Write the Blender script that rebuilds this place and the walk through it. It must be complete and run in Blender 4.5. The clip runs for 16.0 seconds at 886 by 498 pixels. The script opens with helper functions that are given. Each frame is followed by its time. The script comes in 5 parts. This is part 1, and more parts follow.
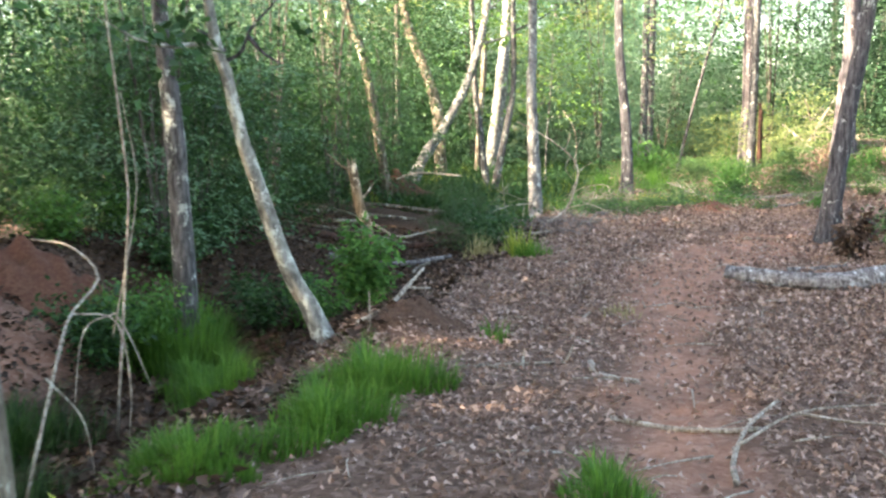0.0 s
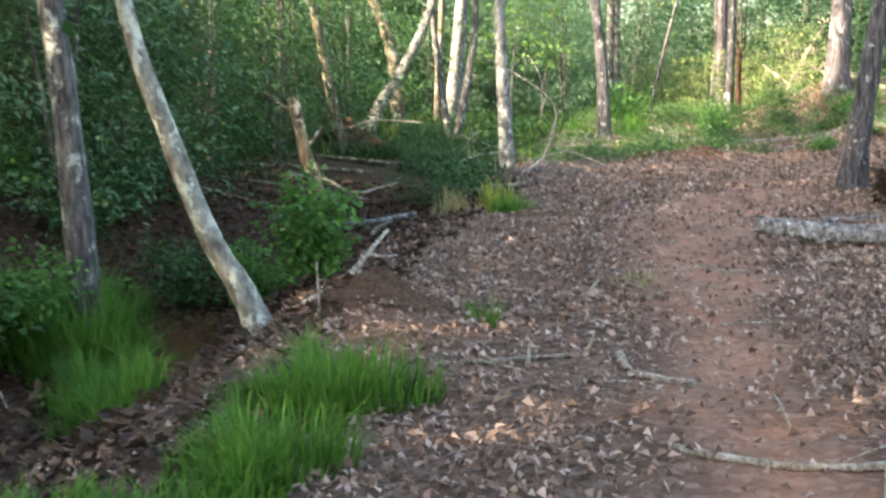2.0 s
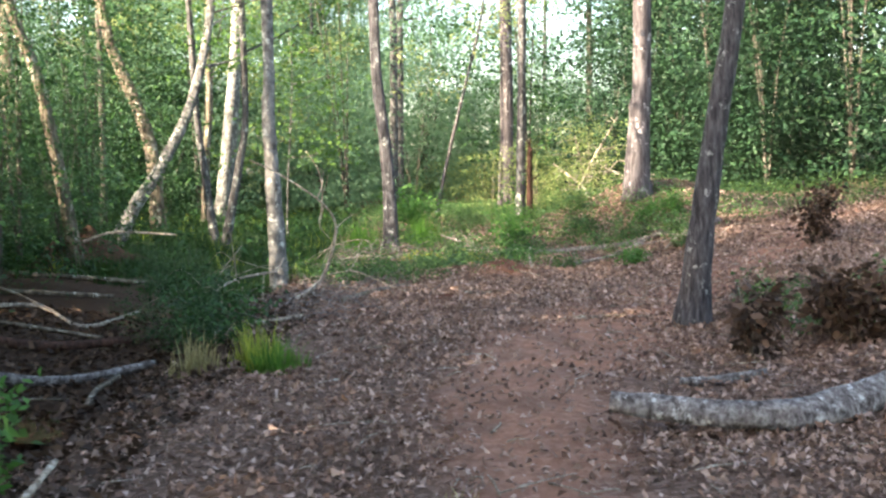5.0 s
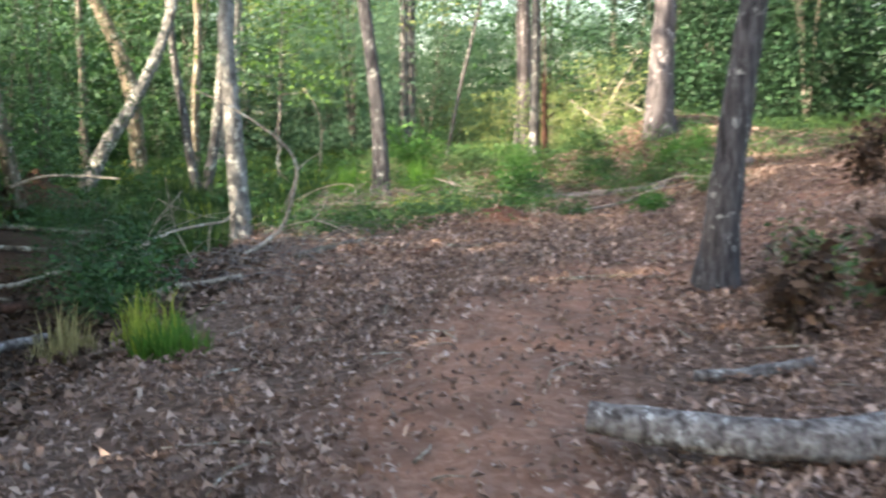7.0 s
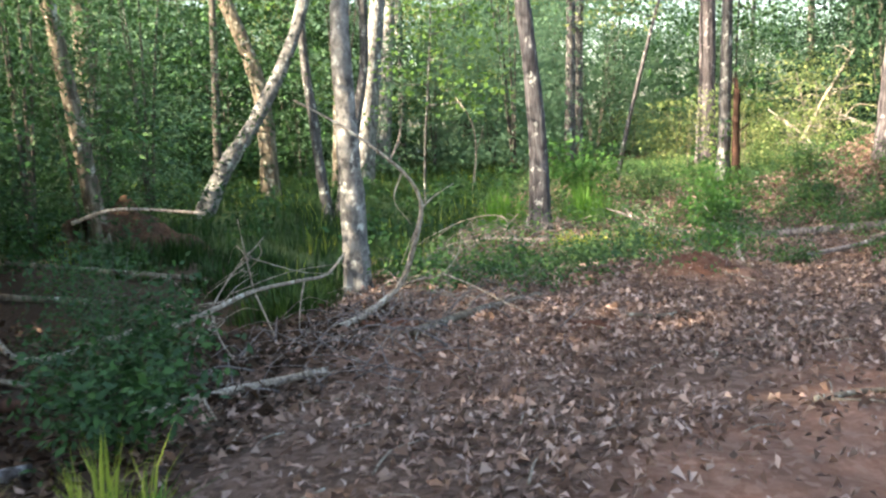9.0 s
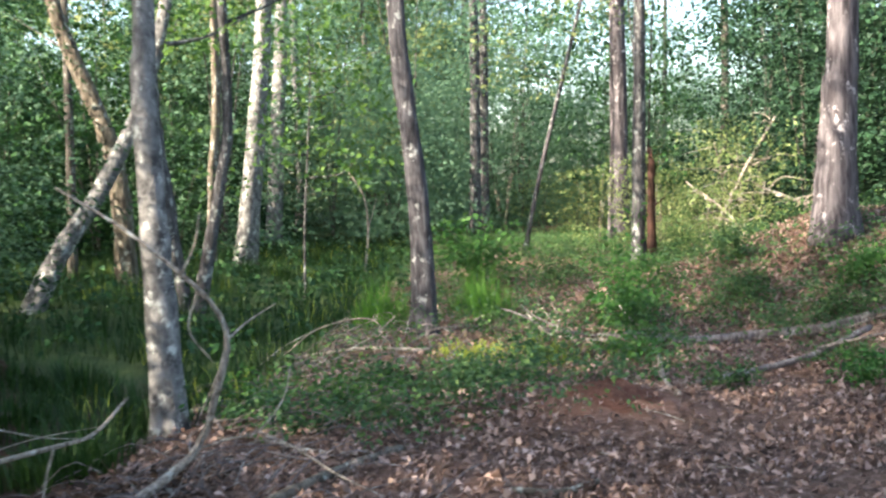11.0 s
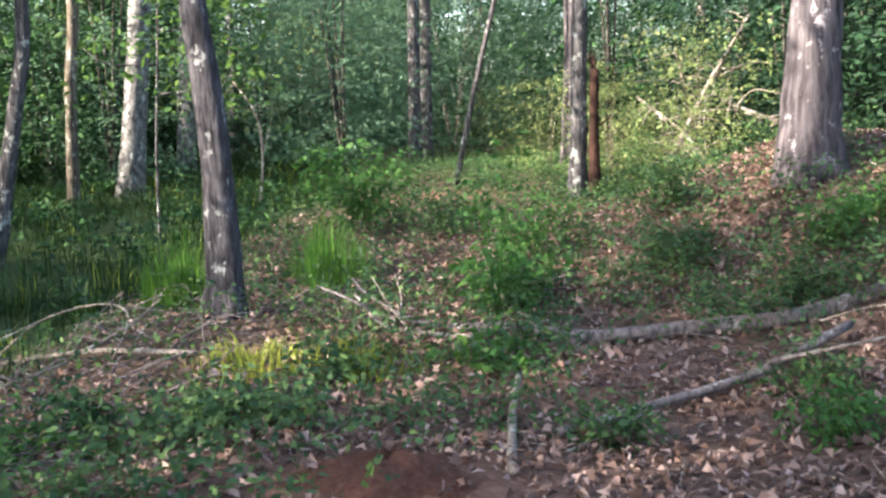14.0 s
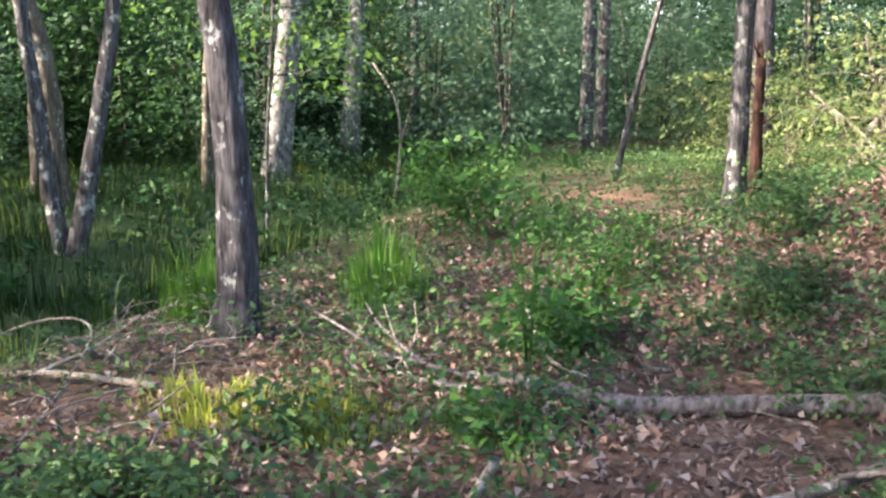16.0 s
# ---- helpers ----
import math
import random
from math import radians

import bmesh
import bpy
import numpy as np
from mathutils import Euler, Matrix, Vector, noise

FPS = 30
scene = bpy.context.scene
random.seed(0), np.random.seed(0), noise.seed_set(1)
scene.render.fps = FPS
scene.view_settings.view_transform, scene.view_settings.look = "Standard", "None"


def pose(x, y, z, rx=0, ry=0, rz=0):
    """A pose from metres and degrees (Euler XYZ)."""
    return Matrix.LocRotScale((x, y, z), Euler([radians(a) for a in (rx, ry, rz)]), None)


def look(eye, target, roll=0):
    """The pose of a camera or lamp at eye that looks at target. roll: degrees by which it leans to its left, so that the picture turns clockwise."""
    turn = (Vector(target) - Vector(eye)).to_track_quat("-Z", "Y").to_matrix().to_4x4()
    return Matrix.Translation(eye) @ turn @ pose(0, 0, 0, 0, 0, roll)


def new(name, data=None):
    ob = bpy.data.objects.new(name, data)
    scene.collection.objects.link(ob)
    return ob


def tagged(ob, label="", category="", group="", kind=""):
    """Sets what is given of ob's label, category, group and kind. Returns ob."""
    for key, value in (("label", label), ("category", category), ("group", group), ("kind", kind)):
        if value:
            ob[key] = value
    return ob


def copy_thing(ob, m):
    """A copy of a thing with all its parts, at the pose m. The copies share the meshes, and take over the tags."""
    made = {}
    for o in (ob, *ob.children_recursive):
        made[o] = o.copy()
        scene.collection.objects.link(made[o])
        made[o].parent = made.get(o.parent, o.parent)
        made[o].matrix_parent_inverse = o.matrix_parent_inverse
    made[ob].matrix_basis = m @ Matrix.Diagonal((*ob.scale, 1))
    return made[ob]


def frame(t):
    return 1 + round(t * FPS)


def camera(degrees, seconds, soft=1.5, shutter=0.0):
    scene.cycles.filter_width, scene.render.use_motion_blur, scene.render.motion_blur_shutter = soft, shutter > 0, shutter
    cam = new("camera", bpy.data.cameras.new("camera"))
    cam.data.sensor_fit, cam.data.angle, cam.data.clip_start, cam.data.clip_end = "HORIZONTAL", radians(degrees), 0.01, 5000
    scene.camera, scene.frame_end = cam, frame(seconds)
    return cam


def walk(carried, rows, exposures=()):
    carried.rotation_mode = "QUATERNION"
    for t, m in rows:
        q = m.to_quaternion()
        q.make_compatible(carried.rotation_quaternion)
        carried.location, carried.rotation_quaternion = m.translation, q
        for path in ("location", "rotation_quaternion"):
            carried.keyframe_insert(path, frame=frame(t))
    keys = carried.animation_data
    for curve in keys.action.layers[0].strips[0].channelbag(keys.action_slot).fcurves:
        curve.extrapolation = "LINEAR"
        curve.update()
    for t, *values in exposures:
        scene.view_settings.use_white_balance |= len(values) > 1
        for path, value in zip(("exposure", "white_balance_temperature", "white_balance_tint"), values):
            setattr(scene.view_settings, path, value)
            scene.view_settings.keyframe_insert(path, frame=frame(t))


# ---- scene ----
cam = camera(44.3, 16.0, soft=2.4, shutter=0.4)
PATH = [
    (0, (0.174, 0.873, 1.498), (0.184, 3.210, 1.250), -0.9),
    (0.2, (0.187, 1.165, 1.447), (0.215, 3.500, 1.187), -1.0),
    (0.5, (0.148, 1.492, 1.339), (0.139, 3.822, 1.034), -1.5),
    (0.8, (0.132, 1.720, 1.308), (0.074, 4.042, 0.953), -2.0),
    (1, (0.120, 1.855, 1.306), (0.044, 4.184, 1.003), -2.3),
    (1.2, (0.125, 2.029, 1.316), (0.058, 4.363, 1.050), -2.4),
    (1.5, (0.108, 2.348, 1.303), (0.112, 4.685, 1.053), -2.2),
    (1.8, (0.094, 2.670, 1.288), (0.163, 5.002, 1.000), -2.0),
    (2, (0.098, 2.907, 1.279), (0.199, 5.230, 0.935), -1.9),
    (2.3, (0.126, 3.226, 1.296), (0.269, 5.540, 0.912), -1.9),
    (2.5, (0.154, 3.447, 1.311), (0.330, 5.771, 1.011), -1.9),
    (2.8, (0.102, 3.856, 1.338), (0.355, 6.185, 1.143), -1.8),
    (3, (0.096, 4.090, 1.327), (0.341, 6.421, 1.154), -1.9),
    (3.4, (0.082, 4.557, 1.304), (0.120, 6.898, 1.096), -2.2),
    (3.5, (0.081, 4.616, 1.312), (0.065, 6.954, 1.078), -2.6),
    (3.7, (0.075, 4.748, 1.347), (0.027, 7.082, 1.072), -2.8),
    (4, (0.075, 4.941, 1.410), (0.189, 7.271, 1.126), -2.0),
    (4.2, (0.115, 5.109, 1.451), (0.396, 7.428, 1.199), -1.3),
    (4.4, (0.205, 5.241, 1.459), (0.623, 7.545, 1.261), -1.2),
    (4.5, (0.260, 5.295, 1.483), (0.733, 7.590, 1.297), -1.3),
    (4.7, (0.371, 5.397, 1.483), (0.930, 7.674, 1.320), -1.3),
    (6.8, (1.428, 7.028, 1.316), (2.008, 9.290, 1.051), -1.6),
    (7, (1.511, 7.329, 1.334), (2.008, 9.608, 1.050), -1.8),
    (7.2, (1.598, 7.636, 1.341), (1.984, 9.936, 1.055), -2.1),
    (7.5, (1.730, 8.056, 1.354), (1.865, 10.387, 1.091), -2.5),
    (7.7, (1.787, 8.364, 1.354), (1.878, 10.699, 1.108), -2.4),
    (8, (1.875, 8.957, 1.341), (2.049, 11.289, 1.110), -2.0),
    (8.1, (1.897, 9.115, 1.341), (2.061, 11.449, 1.118), -1.9),
    (8.2, (1.914, 9.257, 1.338), (2.044, 11.593, 1.122), -1.7),
    (10.3, (2.421, 11.690, 1.522), (2.668, 14.005, 1.200), -2.7),
    (10.5, (2.488, 11.867, 1.532), (2.762, 14.180, 1.218), -2.5),
    (11, (2.781, 12.532, 1.580), (3.111, 14.856, 1.457), -2.1),
    (11.2, (2.859, 12.773, 1.534), (3.216, 15.091, 1.398), -1.8),
    (11.5, (2.934, 13.171, 1.455), (3.304, 15.481, 1.233), -1.6),
    (11.8, (3.083, 13.567, 1.453), (3.422, 15.875, 1.162), -1.6),
    (12, (3.204, 13.789, 1.462), (3.511, 16.099, 1.162), -1.5),
    (12.5, (3.486, 14.374, 1.479), (3.790, 16.686, 1.191), -1.3),
    (12.8, (3.653, 14.696, 1.484), (3.995, 17.005, 1.212), -1.1),
    (13, (3.783, 14.798, 1.552), (4.175, 17.101, 1.293), -1.2),
    (13.5, (4.168, 15.154, 1.595), (4.623, 17.448, 1.370), -1.6),
    (13.7, (4.384, 15.332, 1.630), (4.777, 17.632, 1.351), -2.1),
    (14, (4.583, 15.589, 1.589), (4.914, 17.895, 1.282), -2.4),
    (14.3, (4.831, 15.838, 1.582), (5.090, 18.153, 1.270), -2.5),
    (14.5, (4.973, 15.973, 1.587), (5.163, 18.296, 1.292), -2.4),
    (14.8, (5.200, 16.155, 1.587), (5.233, 18.492, 1.347), -2.3),
    (15, (5.351, 16.297, 1.570), (5.273, 18.636, 1.365), -2.4),
    (15.2, (5.460, 16.398, 1.563), (5.317, 18.736, 1.374), -2.3),
    (15.5, (5.565, 16.643, 1.551), (5.416, 18.977, 1.325), -1.5),
    (15.8, (5.684, 16.807, 1.600), (5.570, 19.133, 1.286), -0.7),
    (16, (5.764, 16.877, 1.613), (5.638, 19.200, 1.285), -0.8),
]
walk(cam, [(t, look(eye, target, roll)) for t, eye, target, roll in PATH], [(0, 3.72, 7500, 9), (1, 3.64, 7800, 6), (2, 3.6, 7500, 6), (3, 3.3, 7400, 7), (4.0, 3.62, 7500, 8), (4.5, 3.15, 7200, 9), (7.5, 3.2, 7200, 8), (10.4, 2.97, 6900, 9), (11, 2.76, 6500, 9), (11.5, 2.76, 6400, 9), (12.2, 2.95, 6400, 10), (13, 2.92, 6300, 12), (13.5, 2.6, 6200, 13), (14.2, 2.76, 6300, 14), (16, 2.9, 6500, 16)])

# ---- light ----
SUN_TO = Vector((-0.80, -0.36, 0.42)).normalized()
world = bpy.data.worlds.new("sky")
scene.world = world
world.use_nodes = True
wn = world.node_tree
sky = wn.nodes.new("ShaderNodeTexSky")
sky.sky_type, sky.sun_disc = "NISHITA", False
sky.sun_elevation = math.asin(SUN_TO.z)
sky.sun_rotation = math.atan2(SUN_TO.x, SUN_TO.y)
sky.air_density, sky.dust_density = 1.0, 2.5
wn.links.new(sky.outputs[0], wn.nodes["Background"].inputs[0])
wn.nodes["Background"].inputs[1].default_value = 0.115
sun = new("sun", bpy.data.lights.new("sun", "SUN"))
sun.data.energy, sun.data.angle, sun.data.color = 5.0, radians(0.6), (1.0, 0.86, 0.68)
sun.matrix_world = look(SUN_TO * 60, (0, 0, 0))

# ---- materials ----
rng = np.random.default_rng(7)


def blank(name):
    m = bpy.data.materials.new(name)
    m.use_nodes = True
    nt = m.node_tree
    return m, nt, nt.nodes["Principled BSDF"]


def noise_tex(nt, scale, detail=4.0, stretch=(1, 1, 1), rough=0.6):
    geo = nt.nodes.new("ShaderNodeNewGeometry")
    mp = nt.nodes.new("ShaderNodeMapping")
    mp.inputs["Scale"].default_value = stretch
    tex = nt.nodes.new("ShaderNodeTexNoise")
    tex.inputs["Scale"].default_value = scale
    tex.inputs["Detail"].default_value = detail
    tex.inputs["Roughness"].default_value = rough
    nt.links.new(geo.outputs["Position"], mp.inputs["Vector"])
    nt.links.new(mp.outputs["Vector"], tex.inputs["Vector"])
    return tex.outputs["Fac"]


def ramp(nt, fac, stops):
    r = nt.nodes.new("ShaderNodeValToRGB")
    el = r.color_ramp.elements
    while len(el) < len(stops):
        el.new(0.5)
    for e, (p, c) in zip(el, stops):
        e.position, e.color = p, (*c, 1) if len(c) == 3 else c
    nt.links.new(fac, r.inputs["Fac"])
    return r.outputs["Color"]


def mix(nt, fac, a, b, kind="MIX"):
    n = nt.nodes.new("ShaderNodeMix")
    n.data_type, n.blend_type = "RGBA", kind
    for sock, v in ((n.inputs["Factor"], fac), (n.inputs["A"], a), (n.inputs["B"], b)):
        if isinstance(v, bpy.types.NodeSocket):
            nt.links.new(v, sock)
        else:
            sock.default_value = v if not isinstance(v, tuple) else (*v, 1)
    return n.outputs["Result"]


def bump(nt, bsdf, height, strength=0.5, distance=0.02):
    b = nt.nodes.new("ShaderNodeBump")
    b.inputs["Strength"].default_value, b.inputs["Distance"].default_value = strength, distance
    nt.links.new(height, b.inputs["Height"])
    nt.links.new(b.outputs["Normal"], bsdf.inputs["Normal"])


def bark(name, dark, mid, pale, grain=22, lichen=0.0, lichen_col=(0.42, 0.45, 0.40), stretch=0.22):
    m, nt, b = blank(name)
    g = noise_tex(nt, grain, 6, (1, 1, stretch), 0.65)
    big = noise_tex(nt, 3.1, 3)
    col = ramp(nt, g, [(0.36, dark), (0.5, mid), (0.66, pale)])
    col = mix(nt, big, col, mix(nt, 0.55, col, dark), "MIX")
    if lichen > 0:
        spots = noise_tex(nt, 9, 5, (1, 1, 0.7), 0.7)
        mask = ramp(nt, spots, [(0.60 - 0.14 * lichen, (0, 0, 0)), (0.66 - 0.10 * lichen, (1, 1, 1))])
        col = mix(nt, mask, col, lichen_col)
    nt.links.new(col, b.inputs["Base Color"])
    b.inputs["Roughness"].default_value = 0.92
    b.inputs["Specular IOR Level"].default_value = 0.2
    bump(nt, b, g, 0.9, 0.03)
    return m


def leafy(name, a, b_, c, trans=0.35, rough=0.6, patch=0.7):
    m, nt, b = blank(name)
    geo = nt.nodes.new("ShaderNodeNewGeometry")
    col = ramp(nt, geo.outputs["Random Per Island"], [(0.0, a), (0.55, b_), (1.0, c)])
    spread = noise_tex(nt, patch, 2)
    col = mix(nt, spread, col, mix(nt, 0.5, col, a))
    nt.links.new(col, b.inputs["Base Color"])
    b.inputs["Roughness"].default_value = rough
    b.inputs["Specular IOR Level"].default_value = 0.22
    if trans > 0:
        t = nt.nodes.new("ShaderNodeBsdfTranslucent")
        nt.links.new(mix(nt, 0.6, col, c), t.inputs["Color"])
        ms = nt.nodes.new("ShaderNodeMixShader")
        ms.inputs["Fac"].default_value = trans
        nt.links.new(b.outputs[0], ms.inputs[1])
        nt.links.new(t.outputs[0], ms.inputs[2])
        nt.links.new(ms.outputs[0], nt.nodes["Material Output"].inputs["Surface"])
    return m


BARK_GREY = bark("bark_grey", (0.026, 0.025, 0.027), (0.085, 0.082, 0.086), (0.18, 0.175, 0.18), 26, 0.3, (0.33, 0.35, 0.33))
BARK_BIRCH = bark("bark_birch", (0.045, 0.044, 0.046), (0.17, 0.167, 0.165), (0.31, 0.307, 0.305), 12, 0.3, (0.42, 0.44, 0.42), 0.7)
BARK_OAK = bark("bark_oak", (0.016, 0.015, 0.018), (0.06, 0.058, 0.066), (0.13, 0.127, 0.14), 30, 0.1, (0.26, 0.27, 0.27), stretch=0.16)
BARK_PINE = bark("bark_pine", (0.024, 0.021, 0.024), (0.085, 0.075, 0.083), (0.17, 0.155, 0.165), 18, 0.12, (0.32, 0.30, 0.31), 0.12)
BARK_RED = bark("bark_red", (0.018, 0.011, 0.009), (0.05, 0.026, 0.02), (0.11, 0.056, 0.04), 20, 0.0)
BARK_PALE = bark("bark_pale", (0.07, 0.067, 0.06), (0.19, 0.185, 0.165), (0.32, 0.315, 0.285), 16, 0.55, (0.42, 0.43, 0.39), 0.5)
BARK_TAN = bark("bark_tan", (0.045, 0.037, 0.029), (0.14, 0.118, 0.092), (0.27, 0.235, 0.185), 18, 0.2, (0.38, 0.38, 0.33))
BARK_FAR = bark("bark_far", (0.03, 0.028, 0.025), (0.09, 0.08, 0.07), (0.17, 0.155, 0.135), 14, 0.1, (0.28, 0.29, 0.26))
DEADWOOD = bark("deadwood", (0.11, 0.09, 0.073), (0.30, 0.26, 0.22), (0.50, 0.45, 0.39), 40, 0.25, (0.44, 0.44, 0.40), 0.6)
LOGBARK = bark("log_bark", (0.04, 0.035, 0.035), (0.16, 0.15, 0.155), (0.34, 0.34, 0.35), 24, 0.12, (0.40, 0.42, 0.44), 0.7)
BARKLESS = bark("barkless_wood", (0.075, 0.062, 0.062), (0.19, 0.165, 0.163), (0.30, 0.27, 0.268), 34, 0.08, (0.36, 0.36, 0.35), 0.3)
SNAPPED = bark("snapped_wood", (0.05, 0.038, 0.026), (0.17, 0.125, 0.085), (0.42, 0.33, 0.23), 14, 0.3, (0.55, 0.47, 0.36))
# darker copy of the leaf, with shade put into its colour
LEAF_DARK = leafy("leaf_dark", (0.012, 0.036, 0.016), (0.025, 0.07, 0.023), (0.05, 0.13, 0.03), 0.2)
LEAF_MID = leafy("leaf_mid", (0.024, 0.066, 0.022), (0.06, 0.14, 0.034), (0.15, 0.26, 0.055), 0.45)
# brighter, yellower copy of the leaf: low sunlight put into the colour
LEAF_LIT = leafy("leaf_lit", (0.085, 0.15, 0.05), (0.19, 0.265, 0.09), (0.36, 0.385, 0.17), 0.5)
# pale bluish leaf: the haze of the distance is put into its colour
LEAF_HAZE = leafy("leaf_haze", (0.075, 0.145, 0.10), (0.11, 0.20, 0.13), (0.16, 0.27, 0.155), 0.6, 0.8)
LEAF_FERN = leafy("leaf_fern", (0.02, 0.068, 0.018), (0.05, 0.145, 0.03), (0.11, 0.24, 0.048), 0.35)
LEAF_EVER = leafy("leaf_evergreen", (0.008, 0.025, 0.014), (0.016, 0.045, 0.022), (0.03, 0.075, 0.032), 0.12)
COVER = leafy("cover_leaf", (0.022, 0.058, 0.026), (0.05, 0.11, 0.042), (0.13, 0.22, 0.06), 0.3)
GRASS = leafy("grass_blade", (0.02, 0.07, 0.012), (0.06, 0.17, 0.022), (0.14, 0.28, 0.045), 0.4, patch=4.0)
# darker copy of the blade: shade over swamp and ditch put into the colour
GRASS_SHADE = leafy("grass_shade", (0.007, 0.023, 0.006), (0.018, 0.054, 0.011), (0.06, 0.125, 0.025), 0.2, patch=1.1)
# yellow-green blades, with sunlight on the tufts put into the colour
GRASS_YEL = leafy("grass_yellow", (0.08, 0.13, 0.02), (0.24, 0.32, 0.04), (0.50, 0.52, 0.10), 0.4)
GRASS_DRY = leafy("grass_dry", (0.10, 0.09, 0.04), (0.25, 0.22, 0.10), (0.42, 0.38, 0.20), 0.3)
DEADLEAF = leafy("dead_leaf", (0.085, 0.052, 0.04), (0.25, 0.16, 0.126), (0.50, 0.385, 0.345), 0.1, 0.7, 0.5)
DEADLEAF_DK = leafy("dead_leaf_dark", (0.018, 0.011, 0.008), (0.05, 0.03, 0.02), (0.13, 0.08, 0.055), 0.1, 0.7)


def ground_material():
    m, nt, b = blank("forest_floor")
    att = nt.nodes.new("ShaderNodeAttribute")
    att.attribute_name = "cover"
    sep = nt.nodes.new("ShaderNodeSeparateColor")
    nt.links.new(att.outputs["Color"], sep.inputs["Color"])
    fine = noise_tex(nt, 38, 8, rough=0.7)
    mid = noise_tex(nt, 5.5, 5)
    litter = ramp(nt, fine, [(0.3, (0.045, 0.027, 0.02)), (0.48, (0.14, 0.088, 0.066)), (0.62, (0.25, 0.17, 0.14)), (0.75, (0.37, 0.285, 0.255))])
    geo = nt.nodes.new("ShaderNodeNewGeometry")
    cell = nt.nodes.new("ShaderNodeTexVoronoi")
    cell.inputs["Scale"].default_value = 24
    nt.links.new(geo.outputs["Position"], cell.inputs["Vector"])
    tone = nt.nodes.new("ShaderNodeSeparateColor")
    nt.links.new(cell.outputs["Color"], tone.inputs["Color"])
    chips = ramp(nt, tone.outputs["Red"], [(0.0, (0.05, 0.03, 0.022)), (0.4, (0.15, 0.095, 0.072)), (0.75, (0.25, 0.17, 0.14)), (1.0, (0.40, 0.30, 0.265))])
    litter = mix(nt, 0.55, litter, chips)
    litter = mix(nt, 1.0, litter, (0.62, 0.6, 0.58), "MULTIPLY")
    dirt = ramp(nt, fine, [(0.3, (0.14, 0.066, 0.045)), (0.5, (0.29, 0.15, 0.105)), (0.7, (0.42, 0.26, 0.20))])
    dirt = mix(nt, mid, dirt, (0.26, 0.115, 0.07))
    dirt = mix(nt, ramp(nt, noise_tex(nt, 2.3, 6), [(0.42, (0, 0, 0)), (0.62, (0.8, 0.8, 0.8))]), dirt, (0.14, 0.075, 0.055))
    dirt = mix(nt, 0.22, dirt, chips)
    moss = ramp(nt, fine, [(0.3, (0.025, 0.04, 0.015)), (0.55, (0.06, 0.09, 0.03)), (0.75, (0.13, 0.14, 0.06))])
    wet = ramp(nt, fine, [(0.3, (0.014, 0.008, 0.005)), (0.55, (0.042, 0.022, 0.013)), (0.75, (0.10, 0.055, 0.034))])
    col = mix(nt, sep.outputs["Red"], litter, dirt)
    col = mix(nt, sep.outputs["Green"], col, moss)
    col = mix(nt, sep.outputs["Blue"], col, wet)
    nt.links.new(col, b.inputs["Base Color"])
    b.inputs["Roughness"].default_value = 0.95
    b.inputs["Specular IOR Level"].default_value = 0.2
    bump(nt, b, fine, 0.8, 0.03)
    return m


FLOOR = ground_material()


def water_material():
    m, nt, b = blank("ditch_water")
    b.inputs["Base Color"].default_value = (0.06, 0.03, 0.015, 1)
    b.inputs["Roughness"].default_value = 0.06
    bump(nt, b, noise_tex(nt, 7, 2), 0.15, 0.02)
    return m


WATER = water_material()


# ---- builders ----
def interp(v, table):
    return np.interp(v, [a for a, _ in table], [b for _, b in table])


def sstep(v):
    v = np.clip(v, 0, 1)
    return v * v * (3 - 2 * v)


EDGE = [(-5, -2.4), (3, -1.7), (6, -1.05), (8, -0.75), (10, -0.25), (12, 0.15), (14, 0.8), (16, 1.45), (18, 1.9), (20, 2.4), (23, 3.5), (28, 4.6), (40, 6.5), (60, 8)]
LEVEL = [(-50, -0.12), (9, -0.12), (12, -0.02), (16, 0.04), (20, 0.04), (23, 0.12), (27, 0.2), (35, 0.2), (60, 0.6)]
TRAIL = [(-5, 0.6), (3, 1.0), (7, 1.55), (10, 2.1), (12, 2.7), (13, 3.15), (14.3, 3.9), (15.5, 4.9), (16.5, 6.0), (17.5, 7.3), (18.5, 8.5), (21, 11)]


def wob(x, y, s, k=0.0):
    return np.sin(x * s + k + 1.7 * np.sin(y * s * 0.7 + k)) * np.cos(y * s * 1.1 - k + 1.3 * np.sin(x * s * 0.6))


def land(x, y):
    """Height of the forest floor."""
    x, y = np.asarray(x, float), np.asarray(y, float)
    e = interp(y, EDGE)
    z = interp(y, LEVEL)
    deep = interp(y, [(-5, 0.35), (5, 0.42), (12, 0.45), (15, 0.32), (19, 0.22), (60, 0.2)])
    z = z - deep * sstep((e - x) / 1.3)
    bank = interp(y, [(-5, 0.9), (12, 0.9), (17, 0.35), (40, 0.2)])
    z = z + bank * sstep((e - 1.9 - x) / 2.2)
    rise = np.clip(x - e - 4.0, 0, 12)
    z = z + 0.14 * rise * sstep(rise / 1.0) + 0.85 * np.exp(-((x - 9.0) ** 2 + (y - 24.4) ** 2) / 4)
    z = z + 0.13 * np.exp(-(((x - 4.85) / 0.6) ** 2 + ((y - 19.6) / 0.5) ** 2))
    z = z + 0.2 * np.exp(-(((x + 0.05) / 0.5) ** 2 + ((y - 9.3) / 0.5) ** 2))
    near = np.exp(-((x - 3) ** 2 + (y - 16) ** 2) / 900)
    z = z + near * (0.035 * wob(x, y, 1.3) + 0.02 * wob(x, y, 3.4, 1.0) + 0.008 * wob(x, y, 9.0, 2.0))
    return z


def on(x, y, up=0.0):
    return (x, y, float(land(x, y)) + up)


